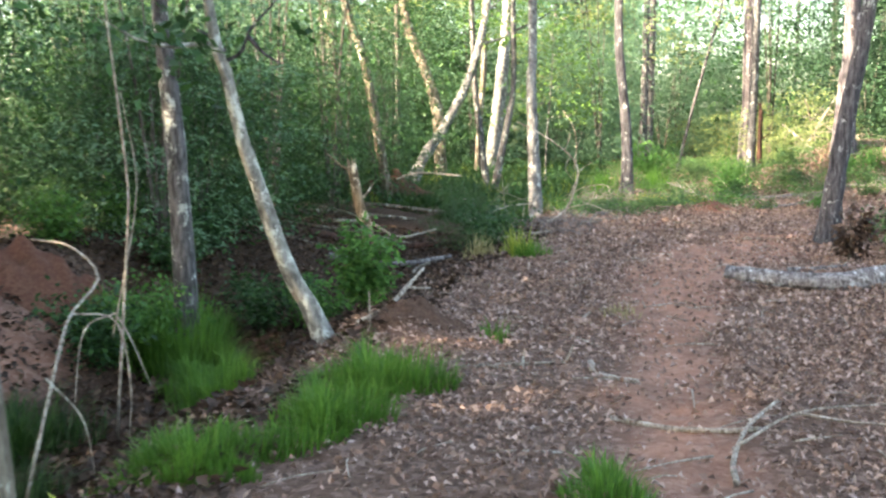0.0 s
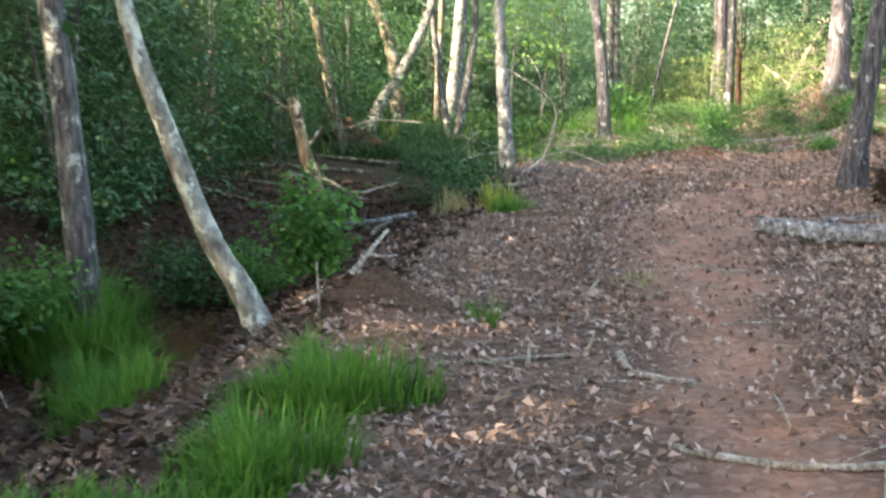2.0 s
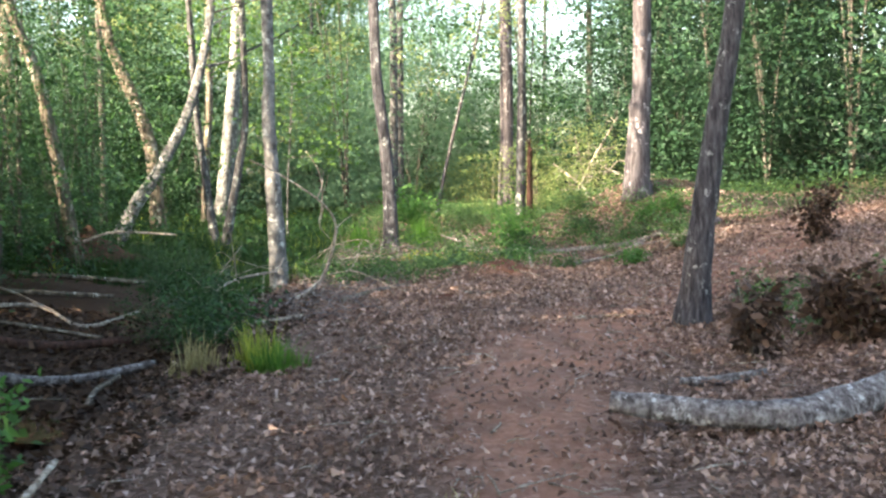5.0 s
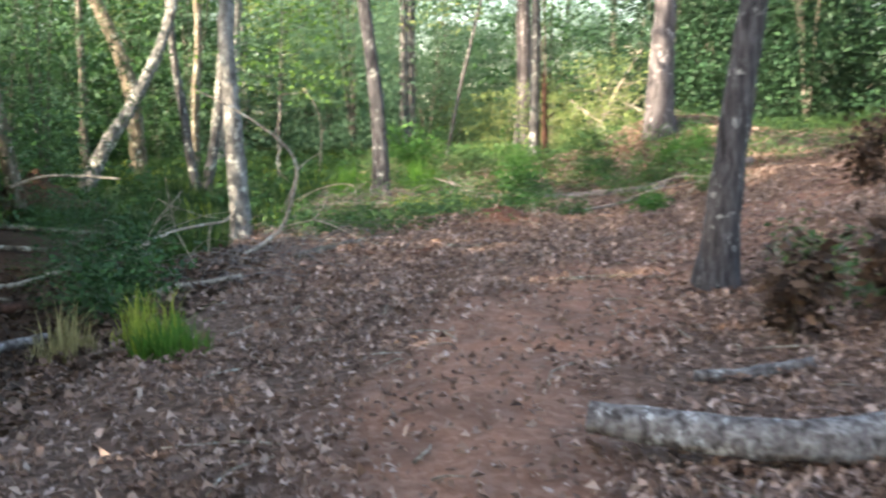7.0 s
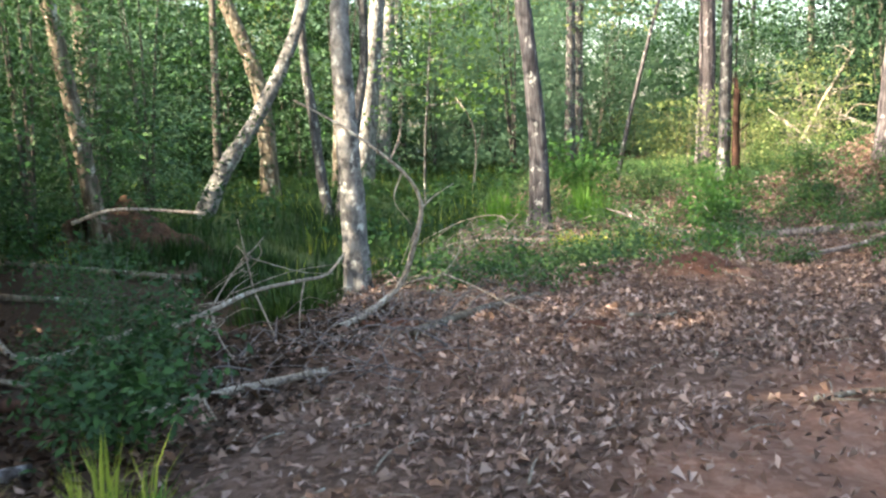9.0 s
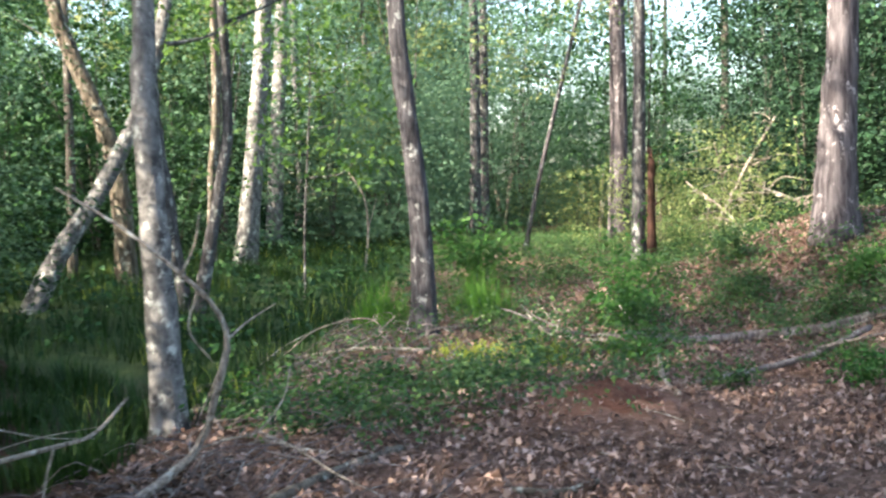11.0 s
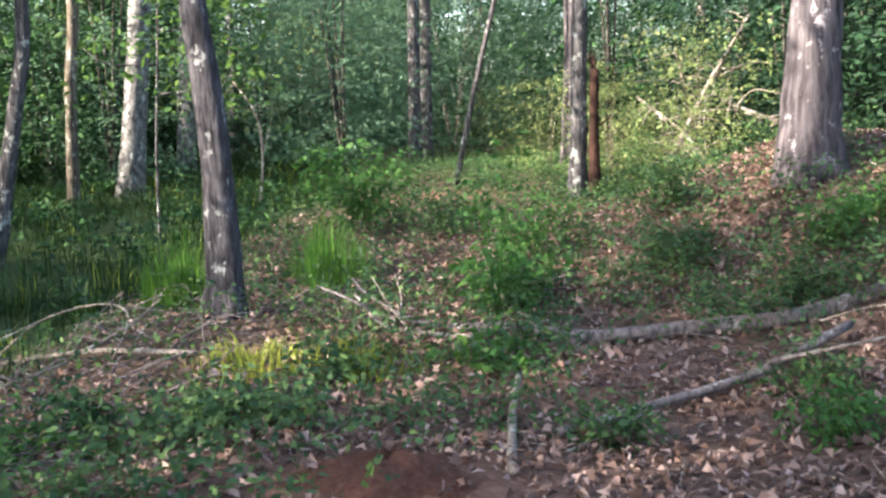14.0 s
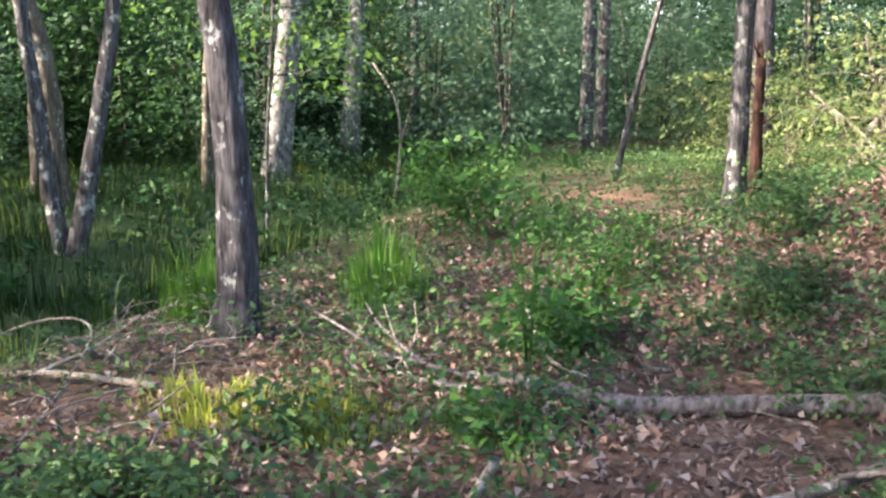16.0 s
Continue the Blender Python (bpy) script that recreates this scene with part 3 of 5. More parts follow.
def thicket(seed, height, wide, leaf, mat, n, per=16, size=0.10, reach=0.34, low=1.1, slim=0.55):
    """A many-stemmed understorey bush."""
    g = np.random.default_rng(seed)
    ob = thing("understorey_bush", "leafy understorey bush with thin stems", "bush", "understorey bushes")
    tips = []
    for i in range(4):
        a = g.uniform(0, 6.28)
        out = np.array([math.cos(a), math.sin(a), 0]) * wide * g.uniform(0.2, 0.55)
        tip = out + np.array([0, 0, height * g.uniform(0.7, 1.0)])
        v, f = tube([np.zeros(3) - np.array([0, 0, 0.1]), out * 0.35 + np.array([0, 0, height * 0.4]), tip], 0.013 * height / 3, 0.004, 6, 9, 0.05, 0, seed + i)
        part("stem", mesh_from("stem", v, f, mat), ob)
    lev = g.uniform(0.04, 1.0, n) ** low
    a, r = g.uniform(0, 6.28, n), wide * np.sqrt(g.uniform(0.02, 1, n)) * (0.55 + 0.45 * np.sin(np.pi * np.clip(lev, 0, 0.95)))
    c = np.stack([np.cos(a) * r, np.sin(a) * r, lev * height], 1)
    v, t = sprays(g, c, per, reach, size, size * slim)
    part("crown", tris_mesh("crown", v, t, leaf), ob)
    return ob


def scatter(masters, places, g, lo, hi, free=None):
    """Sets copies on the places, except in a part of the plan that stays free."""
    used = [False] * len(masters)
    for x, y in places:
        k = int(g.integers(len(masters)))
        s = g.uniform(lo, hi)
        m = pose(*on(x, y, -0.05), 0, 0, g.uniform(0, 360)) @ Matrix.Diagonal((s, s, s * g.uniform(0.85, 1.2), 1))
        if free and free(x, y) and used[k]:
            continue
        if used[k]:
            c = copy_thing(masters[k], m)
        else:
            c, used[k] = masters[k], True
        c.matrix_basis = m


def wanted(g, n, box, ok):
    out = []
    while len(out) < n:
        x, y = g.uniform(box[0], box[1]), g.uniform(box[2], box[3])
        if ok(x, y):
            out.append((x, y))
    return out


def edge(y):
    return float(interp(y, EDGE))


gs = np.random.default_rng(21)
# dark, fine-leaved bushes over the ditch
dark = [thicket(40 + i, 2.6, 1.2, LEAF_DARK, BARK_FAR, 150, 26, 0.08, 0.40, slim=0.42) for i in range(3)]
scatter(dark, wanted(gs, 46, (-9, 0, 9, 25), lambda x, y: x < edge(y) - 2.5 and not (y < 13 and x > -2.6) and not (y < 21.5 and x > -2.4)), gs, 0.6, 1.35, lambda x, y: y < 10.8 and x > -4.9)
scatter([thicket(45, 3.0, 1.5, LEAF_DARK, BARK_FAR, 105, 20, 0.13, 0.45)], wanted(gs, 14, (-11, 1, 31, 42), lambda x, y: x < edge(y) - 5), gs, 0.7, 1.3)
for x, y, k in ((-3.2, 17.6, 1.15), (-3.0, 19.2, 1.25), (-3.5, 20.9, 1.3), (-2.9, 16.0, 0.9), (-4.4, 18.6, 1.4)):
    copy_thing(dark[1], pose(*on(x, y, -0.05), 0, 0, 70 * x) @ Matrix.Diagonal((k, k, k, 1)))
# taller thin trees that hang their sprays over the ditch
hang = [thicket(140 + i, 6.5, 1.9, (LEAF_DARK, LEAF_DARK, LEAF_HAZE)[i], BARK_FAR, 250, 26, 0.09, 0.5, slim=0.38) for i in range(3)]
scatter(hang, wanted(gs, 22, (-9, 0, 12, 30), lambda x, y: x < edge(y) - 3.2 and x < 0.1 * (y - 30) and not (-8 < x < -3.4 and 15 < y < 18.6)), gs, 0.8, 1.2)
copy_thing(hang[0], pose(*on(-4.3, 15.6, -0.05), 0, 0, 40) @ Matrix.Diagonal((0.8, 0.8, 0.8, 1)))
for x, y, k, m in ((-1.6, 20.3, 0.6, 0), (-0.95, 22.0, 0.5, 1), (-1.2, 24.0, 0.6, 2)):
    copy_thing(hang[m], pose(*on(x, y, -0.05), 0, 0, 90 * x) @ Matrix.Diagonal((k, k, k, 1)))
for x, y, k in ((0.35, 17.0, 0.27), (0.62, 16.2, 0.27)):
    copy_thing(dark[2], pose(*on(x, y, -0.05), 0, 0, 120 * x) @ Matrix.Diagonal((k, k, k * 1.1, 1)))
# green bushes of the swamp and of the middle distance, shade put into most leaves
green = [thicket(50 + i, 3.0, 1.4, LEAF_HAZE if i == 2 else LEAF_DARK, BARK_FAR, 110, 24, 0.10, 0.45) for i in range(4)]
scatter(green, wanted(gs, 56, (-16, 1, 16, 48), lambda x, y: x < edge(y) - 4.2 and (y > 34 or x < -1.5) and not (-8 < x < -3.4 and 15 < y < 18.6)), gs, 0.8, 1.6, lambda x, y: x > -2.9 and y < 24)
# far bushes whose leaf colour carries the haze
hazy = [thicket(60 + i, 4.2, 1.8, LEAF_HAZE, BARK_FAR, 190, 28, 0.11, 0.6, 1.4) for i in range(3)]
scatter(hazy, wanted(gs, 52, (-10, 26, 40, 58), lambda x, y: True), gs, 0.8, 1.9, lambda x, y: x < 1.5 and y < 54)
high = [thicket(160 + i, 9.0, 2.2, (LEAF_MID, LEAF_HAZE, LEAF_DARK)[i], BARK_FAR, 300, 28, 0.125, 0.75) for i in range(3)]
scatter(high, wanted(gs, 28, (-16, 16, 37, 62), lambda x, y: not (y > 48 and 13 < x < 24)), gs, 0.8, 1.3)
gd = np.random.default_rng(22)
scatter([thicket(66, 4.2, 1.9, LEAF_DARK, BARK_FAR, 200, 28, 0.115, 0.6)], wanted(gd, 15, (-9, 3.5, 37, 50), lambda x, y: x < 1.5 + 0.1 * (y - 37)), gd, 0.9, 1.5)
# bushes in the sun, their brightness carried by the leaf colour
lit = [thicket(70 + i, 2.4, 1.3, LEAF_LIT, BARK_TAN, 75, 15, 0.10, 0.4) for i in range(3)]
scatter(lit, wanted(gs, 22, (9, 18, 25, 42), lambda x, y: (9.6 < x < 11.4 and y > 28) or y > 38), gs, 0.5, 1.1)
ever = [thicket(80 + i, 6.0, 1.7, LEAF_EVER, BARK_FAR, 340, 26, 0.11, 0.5) for i in range(2)]
scatter(ever, [(11.8, 30.5), (12.9, 28.6), (13.9, 27.4), (13.2, 31.2), (14.6, 29.4), (12.9, 26.4), (14.0, 25.0), (15.3, 27.0), (15.6, 24.4), (16.2, 30.0), (14.2, 33.0), (12.6, 34.0), (17.0, 26.5), (17.5, 22.8)], gs, 0.9, 1.35)

far = [far_tree(90 + i, 13 + i, 0.10 + 0.02 * i, (BARK_FAR, BARK_GREY, BARK_TAN)[i % 3], (LEAF_HAZE, LEAF_LIT, LEAF_MID)[i % 3], 3.5 + 0.8 * i, 130) for i in range(5)]
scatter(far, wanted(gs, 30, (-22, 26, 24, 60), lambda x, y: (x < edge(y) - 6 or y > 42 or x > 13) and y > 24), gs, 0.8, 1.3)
def canopy_tree(seed, height, leaf, size=0.24, low=0.22, many=16):
    """A broad forest tree with a deep, dense crown."""
    g = np.random.default_rng(seed)
    ob = thing("canopy_tree", "tall broad-crowned forest tree", "tree", "canopy trees")
    v, f = tube([(0, 0, -0.15), (0.1, 0, height * 0.4), (0, 0.15, height * 0.95)], 0.2, 0.05, 9, 14, 0.06, 0.3, seed)
    part("trunk", mesh_from("trunk", v, f, BARK_FAR), ob)
    lobes = []
    for i in range(9):
        a, z = i * 2.4 + g.uniform(0, 0.6), height * (low + (0.95 - low) * i / 9)
        out = np.array([math.cos(a), math.sin(a), 0.25]) * (2.7 - 0.14 * i)
        k = np.array([0, 0, z])
        v, f = tube([k, k + out * 0.5, k + out], 0.05, 0.015, 6, 6, 0.05, 0, seed + i)
        part("limb", mesh_from("limb", v, f, BARK_FAR), ob)
        lobes.append(blob(g, many, k + out * 0.8, (1.5, 1.5, 0.9)))
    v, t = sprays(g, np.vstack(lobes), 20, 0.55, size, size * 0.66, 0.3)
    part("crown", tris_mesh("crown", v, t, leaf), ob)
    return ob


scatter([canopy_tree(176, 13, LEAF_HAZE, 0.25, 0.1, 32), canopy_tree(177, 12, LEAF_LIT, 0.25, 0.1, 30)], wanted(gs, 40, (-42, 48, 50, 72), lambda x, y: not 13 < x < 24), gs, 0.9, 1.5)
canopy = [canopy_tree(170 + i, 13 + i, (LEAF_MID, LEAF_DARK)[i]) for i in range(2)]


def shade_rows():
    """Rows of tall trees added sunward, outside the trail's view, to shade it."""
    g = np.random.default_rng(23)
    out = []
    for x0, start, end in ((-10.5, 6.0, -14.4), (-15.5, 5.0, -17.2), (-21.0, 6.0, -14.8)):
        u = start
        while u > end:
            y = (0.41 * x0 - u) / 0.912
            x = min(x0, -0.46 * y - 2.4)
            out.append((x + g.uniform(-0.8, 0.8), y + g.uniform(-0.5, 0.5)))
            u -= 2.2
        yield out, {-10.5: 1.0, -15.5: 1.27, -21.0: 1.45}[x0]
        out = []


gc = np.random.default_rng(24)
for row, tall in shade_rows():
    scatter([canopy_tree(180 + int(tall * 10), 13, (LEAF_MID, LEAF_DARK)[tall > 1.3])], row, gc, 0.95 * tall, 1.08 * tall)
# more unseen trees behind and beside the trail, added for their shade
scatter(canopy, [(-20.0, 31.0), (-5.0, -6.0), (0.5, -8.0), (5.5, -6.5), (10.5, 1.0), (12.5, 6.5), (13.5, -4.0), (-2.0, -13.0), (6.0, -13.0), (15.5, 12.0), (-12.9, 2.2), (-14.2, -0.4), (-12.0, -0.6)], gc, 0.88, 1.12)


# ---- logs, sticks, branches ----
def earth_material(name, dark, mid_c, pale):
    m, nt, b = blank(name)
    fine = noise_tex(nt, 30, 8, rough=0.7)
    nt.links.new(mix(nt, noise_tex(nt, 4, 3), ramp(nt, fine, [(0.3, dark), (0.5, mid_c), (0.7, pale)]), dark), b.inputs["Base Color"])
    b.inputs["Roughness"].default_value = 0.95
    b.inputs["Specular IOR Level"].default_value = 0.15
    bump(nt, b, fine, 1.0, 0.04)
    return m


CLAY = earth_material("red_clay", (0.075, 0.033, 0.023), (0.165, 0.077, 0.053), (0.27, 0.15, 0.112))
MUD = earth_material("root_mud", (0.04, 0.024, 0.017), (0.12, 0.07, 0.05), (0.22, 0.14, 0.105))


def heap(name, label, x, y, rx, ry, tall, mat, seed, turn=0.0):
    """A crumbly heap of earth with an uneven surface."""
    g = np.random.default_rng(seed)
    rings, sides = 16, 40
    ph = g.uniform(0, 6.28, 6)
    root = np.array(on(x, y))
    v, f = [(0, 0, tall)], []
    for i in range(1, rings + 1):
        k = i / rings
        for j in range(sides):
            a = 2 * math.pi * j / sides
            r = k * (1 + 0.16 * math.sin(a * 3 + ph[0]) + 0.09 * math.sin(a * 5 + ph[1]))
            px, py = r * rx * math.cos(a + turn), r * ry * math.sin(a + turn)
            lump = 1 + 0.2 * math.sin(7 * px / rx + ph[2]) * math.cos(6 * py / ry + ph[3]) + 0.12 * math.sin(15 * px / rx + ph[4] + 9 * py / ry)
            base = float(land(x + px, y + py)) - root[2]
            v.append((px, py, base - 0.03 + tall * (1 - k**1.6) * lump + g.normal(0, 0.006)))
    for j in range(sides):
        f.append((0, 1 + j, 1 + (j + 1) % sides))
    for i in range(rings - 1):
        for j in range(sides):
            a0, a1 = 1 + i * sides + j, 1 + i * sides + (j + 1) % sides
            f.append((a0, a0 + sides, a1 + sides, a1))
    solo(name, mesh_from(name, v, f, mat), label, "earth", at=tuple(root))


heap("earth_mound", "crumbly mound of bare red clay on the leaf litter", 4.9, 19.7, 0.46, 0.42, 0.085, CLAY, 501)
heap("earth_mound", "small heap of bare red clay by the dry sticks", 3.6, 17.6, 0.32, 0.26, 0.06, CLAY, 502)
heap("earth_mound", "heap of bare earth under the pale forked branch", 2.15, 18.0, 0.4, 0.3, 0.09, CLAY, 506)
heap("root_mound", "dark muddy root mound at the edge of the ditch", -0.02, 9.3, 0.5, 0.42, 0.12, MUD, 503)
heap("mud_bank", "dark muddy bank with roots at the end of the ditch", -0.75, 22.6, 0.95, 0.5, 0.5, MUD, 507)
heap("earth_bank", "reddish earth bank of an upturned root plate", -3.35, 10.7, 0.75, 0.5, 0.42, CLAY, 504)


def stick(name, label, category, pts, r0, r1, mat=DEADWOOD, seed=1, twigs=(), sides=8, group="fallen branches", ragged=0.02):
    root = np.array(pts[0], float)
    ob = thing(name, label, category, group, tuple(root))
    loc = [np.array(q, float) - root for q in pts]
    v, f = tube(loc, r0, r1, sides, 18, 0.1, 0, seed, ragged)
    part("stem", mesh_from("stem", v, f, mat), ob)
    for i, tw in enumerate(twigs):
        v, f = tube([np.array(q, float) - root for q in tw], min(r1 * 1.1, 0.014), min(r1 * 0.45, 0.006), 6, 12, 0.08, 0, seed + i + 1)
        part("twig", mesh_from("twig", v, f, mat), ob)
    return ob


def burrow(x, y, up, r):
    """A hollow dug into the mud bank, with a crumbling lip."""
    g = np.random.default_rng(511)
    v, f, sides = [], [], 18
    for k, (q, d) in enumerate(((1.35, 0.10), (1.15, -0.05), (0.95, -0.04), (0.8, 0.12), (0.6, 0.35), (0.05, 0.45))):
        for j in range(sides):
            a = 2 * math.pi * j / sides
            w = q * r * (1 + 0.1 * math.sin(3 * a + k) + g.normal(0, 0.03))
            v.append((math.cos(a) * w * 1.5, d, math.sin(a) * w))
            if k:
                i = k * sides + j
                n = k * sides + (j + 1) % sides
                f.append((i - sides, n - sides, n, i))
    solo("burrow", mesh_from("burrow", v, f, MUD), "dark hollow with crumbling lip in the muddy bank", "burrow", at=on(x, y, up))


burrow(-0.95, 21.95, 0.28, 0.13)


def ground_line(pts, up):
    return [on(x, y, up) for x, y in pts]


stick("fallen_log", "grey weathered log with split end on leaf litter", "log", [(2.97, 11.37, 0.115), (3.28, 11.18, 0.085), (3.65, 10.98, 0.06), (4.05, 10.93, 0.065), on(4.7, 11.1, 0.075), on(5.5, 11.45, 0.08)], 0.062, 0.105, LOGBARK, 3, [], 14, "fallen logs", 0.07)
stick("fallen_log", "short grey log lying on leaf litter", "log", ground_line([(3.85, 12.25), (4.1, 12.2), (4.45, 12.2)], 0.03), 0.03, 0.036, LOGBARK, 4, [], 10, "fallen logs", 0.03)
stick("fallen_log", "barkless fallen trunk half hidden in green plants", "log", ground_line([(5.6, 22.35), (5.95, 22.15), (6.35, 21.92), (6.9, 21.8), (7.6, 21.65), (8.3, 21.6), (9.2, 21.6)], 0.05), 0.03, 0.06, BARKLESS, 5, [[on(5.6, 22.3, 0.06), on(5.2, 22.5, 0.12), on(4.9, 22.75, 0.06)], [on(5.2, 22.5, 0.1), on(4.95, 22.5, 0.25), on(4.75, 22.65, 0.32)], [on(5.35, 22.45, 0.1), on(5.1, 22.75, 0.2), on(5.0, 22.9, 0.3)]], 12, "fallen logs")
stick("fallen_branch", "long bare fallen branch propped on the slope", "branch", [on(5.75, 20.35, 0.03), on(6.33, 20.6, 0.06), on(6.95, 20.82, 0.07), on(7.58, 21.02, 0.12)], 0.022, 0.028, BARKLESS, 6, [[on(6.33, 20.6, 0.06), on(6.1, 20.3, 0.05), on(6.0, 20.0, 0.02)], [on(7.0, 20.8, 0.12), on(7.4, 20.6, 0.15), on(8.0, 20.55, 0.12)]])
stick("fallen_branch", "short crooked stick beside the red mound", "branch", [on(5.42, 19.75, 0.02), on(5.52, 20.2, 0.03), on(5.62, 20.65, 0.06), on(5.74, 21.03, 0.14)], 0.026, 0.02, DEADWOOD, 7)
stick("fallen_branch", "forked pale branch reaching up from the bank", "branch", [on(1.78, 17.7, 0.03), (1.97, 17.98, 0.11), (2.26, 18.36, 0.27), (2.38, 18.33, 0.6), (2.44, 18.38, 0.84), (2.38, 18.35, 1.02), (2.22, 18.35, 1.2), (1.88, 18.6, 1.46), (1.5, 18.9, 1.68)], 0.029, 0.008, DEADWOOD, 8, [[(2.26, 18.36, 0.27), (2.42, 18.37, 0.31), (2.58, 18.38, 0.34), (2.72, 18.55, 0.48), (2.76, 18.75, 0.62)], [(2.58, 18.38, 0.34), (2.78, 18.2, 0.27), (2.98, 18.0, 0.17), on(3.2, 17.85, 0.03)], [(2.22, 18.35, 1.2), (2.29, 18.4, 1.35), (2.32, 18.45, 1.52)], [(2.41, 18.35, 0.72), (2.33, 18.4, 0.55), (2.27, 18.4, 0.42)], [(2.44, 18.38, 0.84), (2.55, 18.5, 0.92), (2.7, 18.6, 1.0)], [(2.3, 18.35, 1.1), (2.24, 18.4, 0.9), (2.36, 18.4, 0.72)]])
stick("fallen_branch", "bare pale branch lying over the ditch edge", "branch", [(0.60, 17.13, 0.17), (0.99, 17.46, 0.28), (1.23, 17.89, 0.34), (1.56, 18.22, 0.36), (1.72, 18.43, 0.37), (1.85, 18.76, 0.49)], 0.02, 0.008, DEADWOOD, 9, [[(1.23, 17.89, 0.34), (1.20, 17.78, 0.59), (1.17, 17.67, 0.86)], [(1.56, 18.22, 0.36), (1.53, 18.11, 0.19), (1.52, 18.00, -0.01)], [(0.99, 17.46, 0.28), (1.06, 17.35, 0.10), (1.20, 17.13, -0.03)], [(1.23, 17.89, 0.34), (1.36, 17.67, 0.10), (1.47, 17.24, -0.01)]])
stick("fallen_branch", "grey branch flat on the ditch edge", "branch", [on(0.75, 15.9, 0.06), on(1.25, 16.0, 0.05), on(1.46, 16.2, 0.05), on(1.78, 16.4, 0.06)], 0.03, 0.022, DEADWOOD, 10, [[on(1.25, 16.0, 0.05), on(1.2, 15.7, 0.1), on(1.3, 15.4, 0.06)]])
stick("fallen_branch", "straight brown stick on leaf litter", "branch", ground_line([(2.3, 17.3), (2.78, 18.1), (3.05, 18.55), (3.4, 18.93)], 0.04), 0.03, 0.024, BARK_TAN, 12)
stick("fallen_branch", "curved tan stick along the foot of the green plants", "branch", ground_line([(2.45, 19.67), (2.95, 19.05), (3.4, 18.98)], 0.025), 0.014, 0.02, DEADWOOD, 68)
stick("fallen_branch", "bent tan stick across the trail", "branch", ground_line([(1.12, 6.9), (1.27, 6.8), (1.47, 6.66), (1.72, 6.58), (1.9, 6.6)], 0.015), 0.017, 0.014, DEADWOOD, 13)
stick("fallen_branch", "forked pale stick on leaf litter", "branch", [on(1.52, 5.7, 0.02), on(1.6, 6.05, 0.03), on(1.8, 6.5, 0.06), on(2.08, 6.9, 0.08)], 0.016, 0.01, DEADWOOD, 14, [[on(1.64, 6.2, 0.04), on(2.1, 6.6, 0.1), on(2.7, 6.9, 0.05)], [on(2.1, 6.6, 0.1), on(2.4, 6.6, 0.06), on(2.8, 6.5, 0.03)]])
stick("fallen_branch", "thin stick lying beside the trail", "branch", ground_line([(0.28, 8.2), (0.64, 8.3), (1.05, 8.35)], 0.015), 0.014, 0.012, DEADWOOD, 15, [[on(0.74, 8.25, 0.01), on(0.75, 8.22, 0.13)], [on(1.05, 8.35, 0.01), on(1.1, 8.3, 0.14)], [on(0.5, 8.25, 0.02), on(0.7, 8.0, 0.02)]])
stick("fallen_branch", "curved pale stick beside the trail", "branch", ground_line([(1.22, 8.3), (1.2, 8.0), (1.28, 7.78), (1.45, 7.7)], 0.02), 0.022, 0.016, DEADWOOD, 16)
stick("fallen_branch", "pale branch leaning on the muddy mound", "branch", [(0.05, 10.1, 0.36), (-0.09, 9.8, 0.24), (-0.28, 9.6, 0.06)], 0.012, 0.02, DEADWOOD, 17, [[(-0.09, 9.8, 0.24), (0.02, 9.85, 0.22), (0.1, 10.0, 0.2)]])
stick("fallen_branch", "pale root stick across the muddy mound", "branch", [on(-0.55, 9.3, 0.03), on(-0.17, 9.45, 0.03), on(0.2, 9.6, 0.04)], 0.02, 0.012, DEADWOOD, 18, [[on(-0.36, 9.1, -0.02), on(-0.36, 9.1, 0.3)]])
stick("fallen_branch", "thin stick on the bare earth", "branch", ground_line([(1.0, 9.7), (1.3, 9.9), (1.5, 10.3)], 0.015), 0.014, 0.01, DEADWOOD, 19)
stick("dead_vine", "tangled bare vine hanging over the ditch", "vine", [on(-2.0, 8.0, 0.0), (-1.87, 8.0, 0.83), (-1.85, 8.0, 1.2), (-1.89, 8.0, 1.75), (-1.95, 8.0, 2.6), (-1.9, 8.0, 3.6)], 0.011, 0.007, DEADWOOD, 31, [[(-2.0, 8.02, 0.19), (-1.83, 8.02, 0.94), (-1.8, 8.02, 1.31), (-1.87, 8.0, 1.8)], [(-1.97, 8, 0.35), (-1.85, 7.9, 0.2), (-1.7, 7.8, -0.1)], [(-1.97, 8, 0.35), (-2.15, 7.9, 0.25), (-2.2, 7.8, -0.2)]], group="bare vines")
stick("dead_vine", "bent bare vine arching out of the ditch", "vine", [(-1.92, 6.2, -0.3), (-1.87, 6.6, 0.33), (-1.92, 7.0, 0.51), (-1.88, 7.4, 0.67), (-2.18, 7.8, 0.82), (-2.5, 8.0, 0.85)], 0.010, 0.007, DEADWOOD, 32, [[(-1.9, 6.5, 0.25), (-1.75, 6.6, 0.0), (-1.7, 6.6, -0.3)], [(-1.92, 7.0, 0.51), (-1.7, 7.1, 0.45), (-1.6, 7.0, 0.1), (-1.62, 7.0, -0.2)]], group="bare vines")
stick("fallen_branch", "crooked sticks beside the near trunk", "branch", [on(-1.7, 5.2, 0.15), on(-1.3, 5.15, 0.1), on(-0.9, 5.0, 0.03)], 0.012, 0.008, DEADWOOD, 33, [[on(-1.6, 5.0, 0.1), on(-1.2, 4.9, 0.08), on(-0.8, 4.85, 0.02)]])
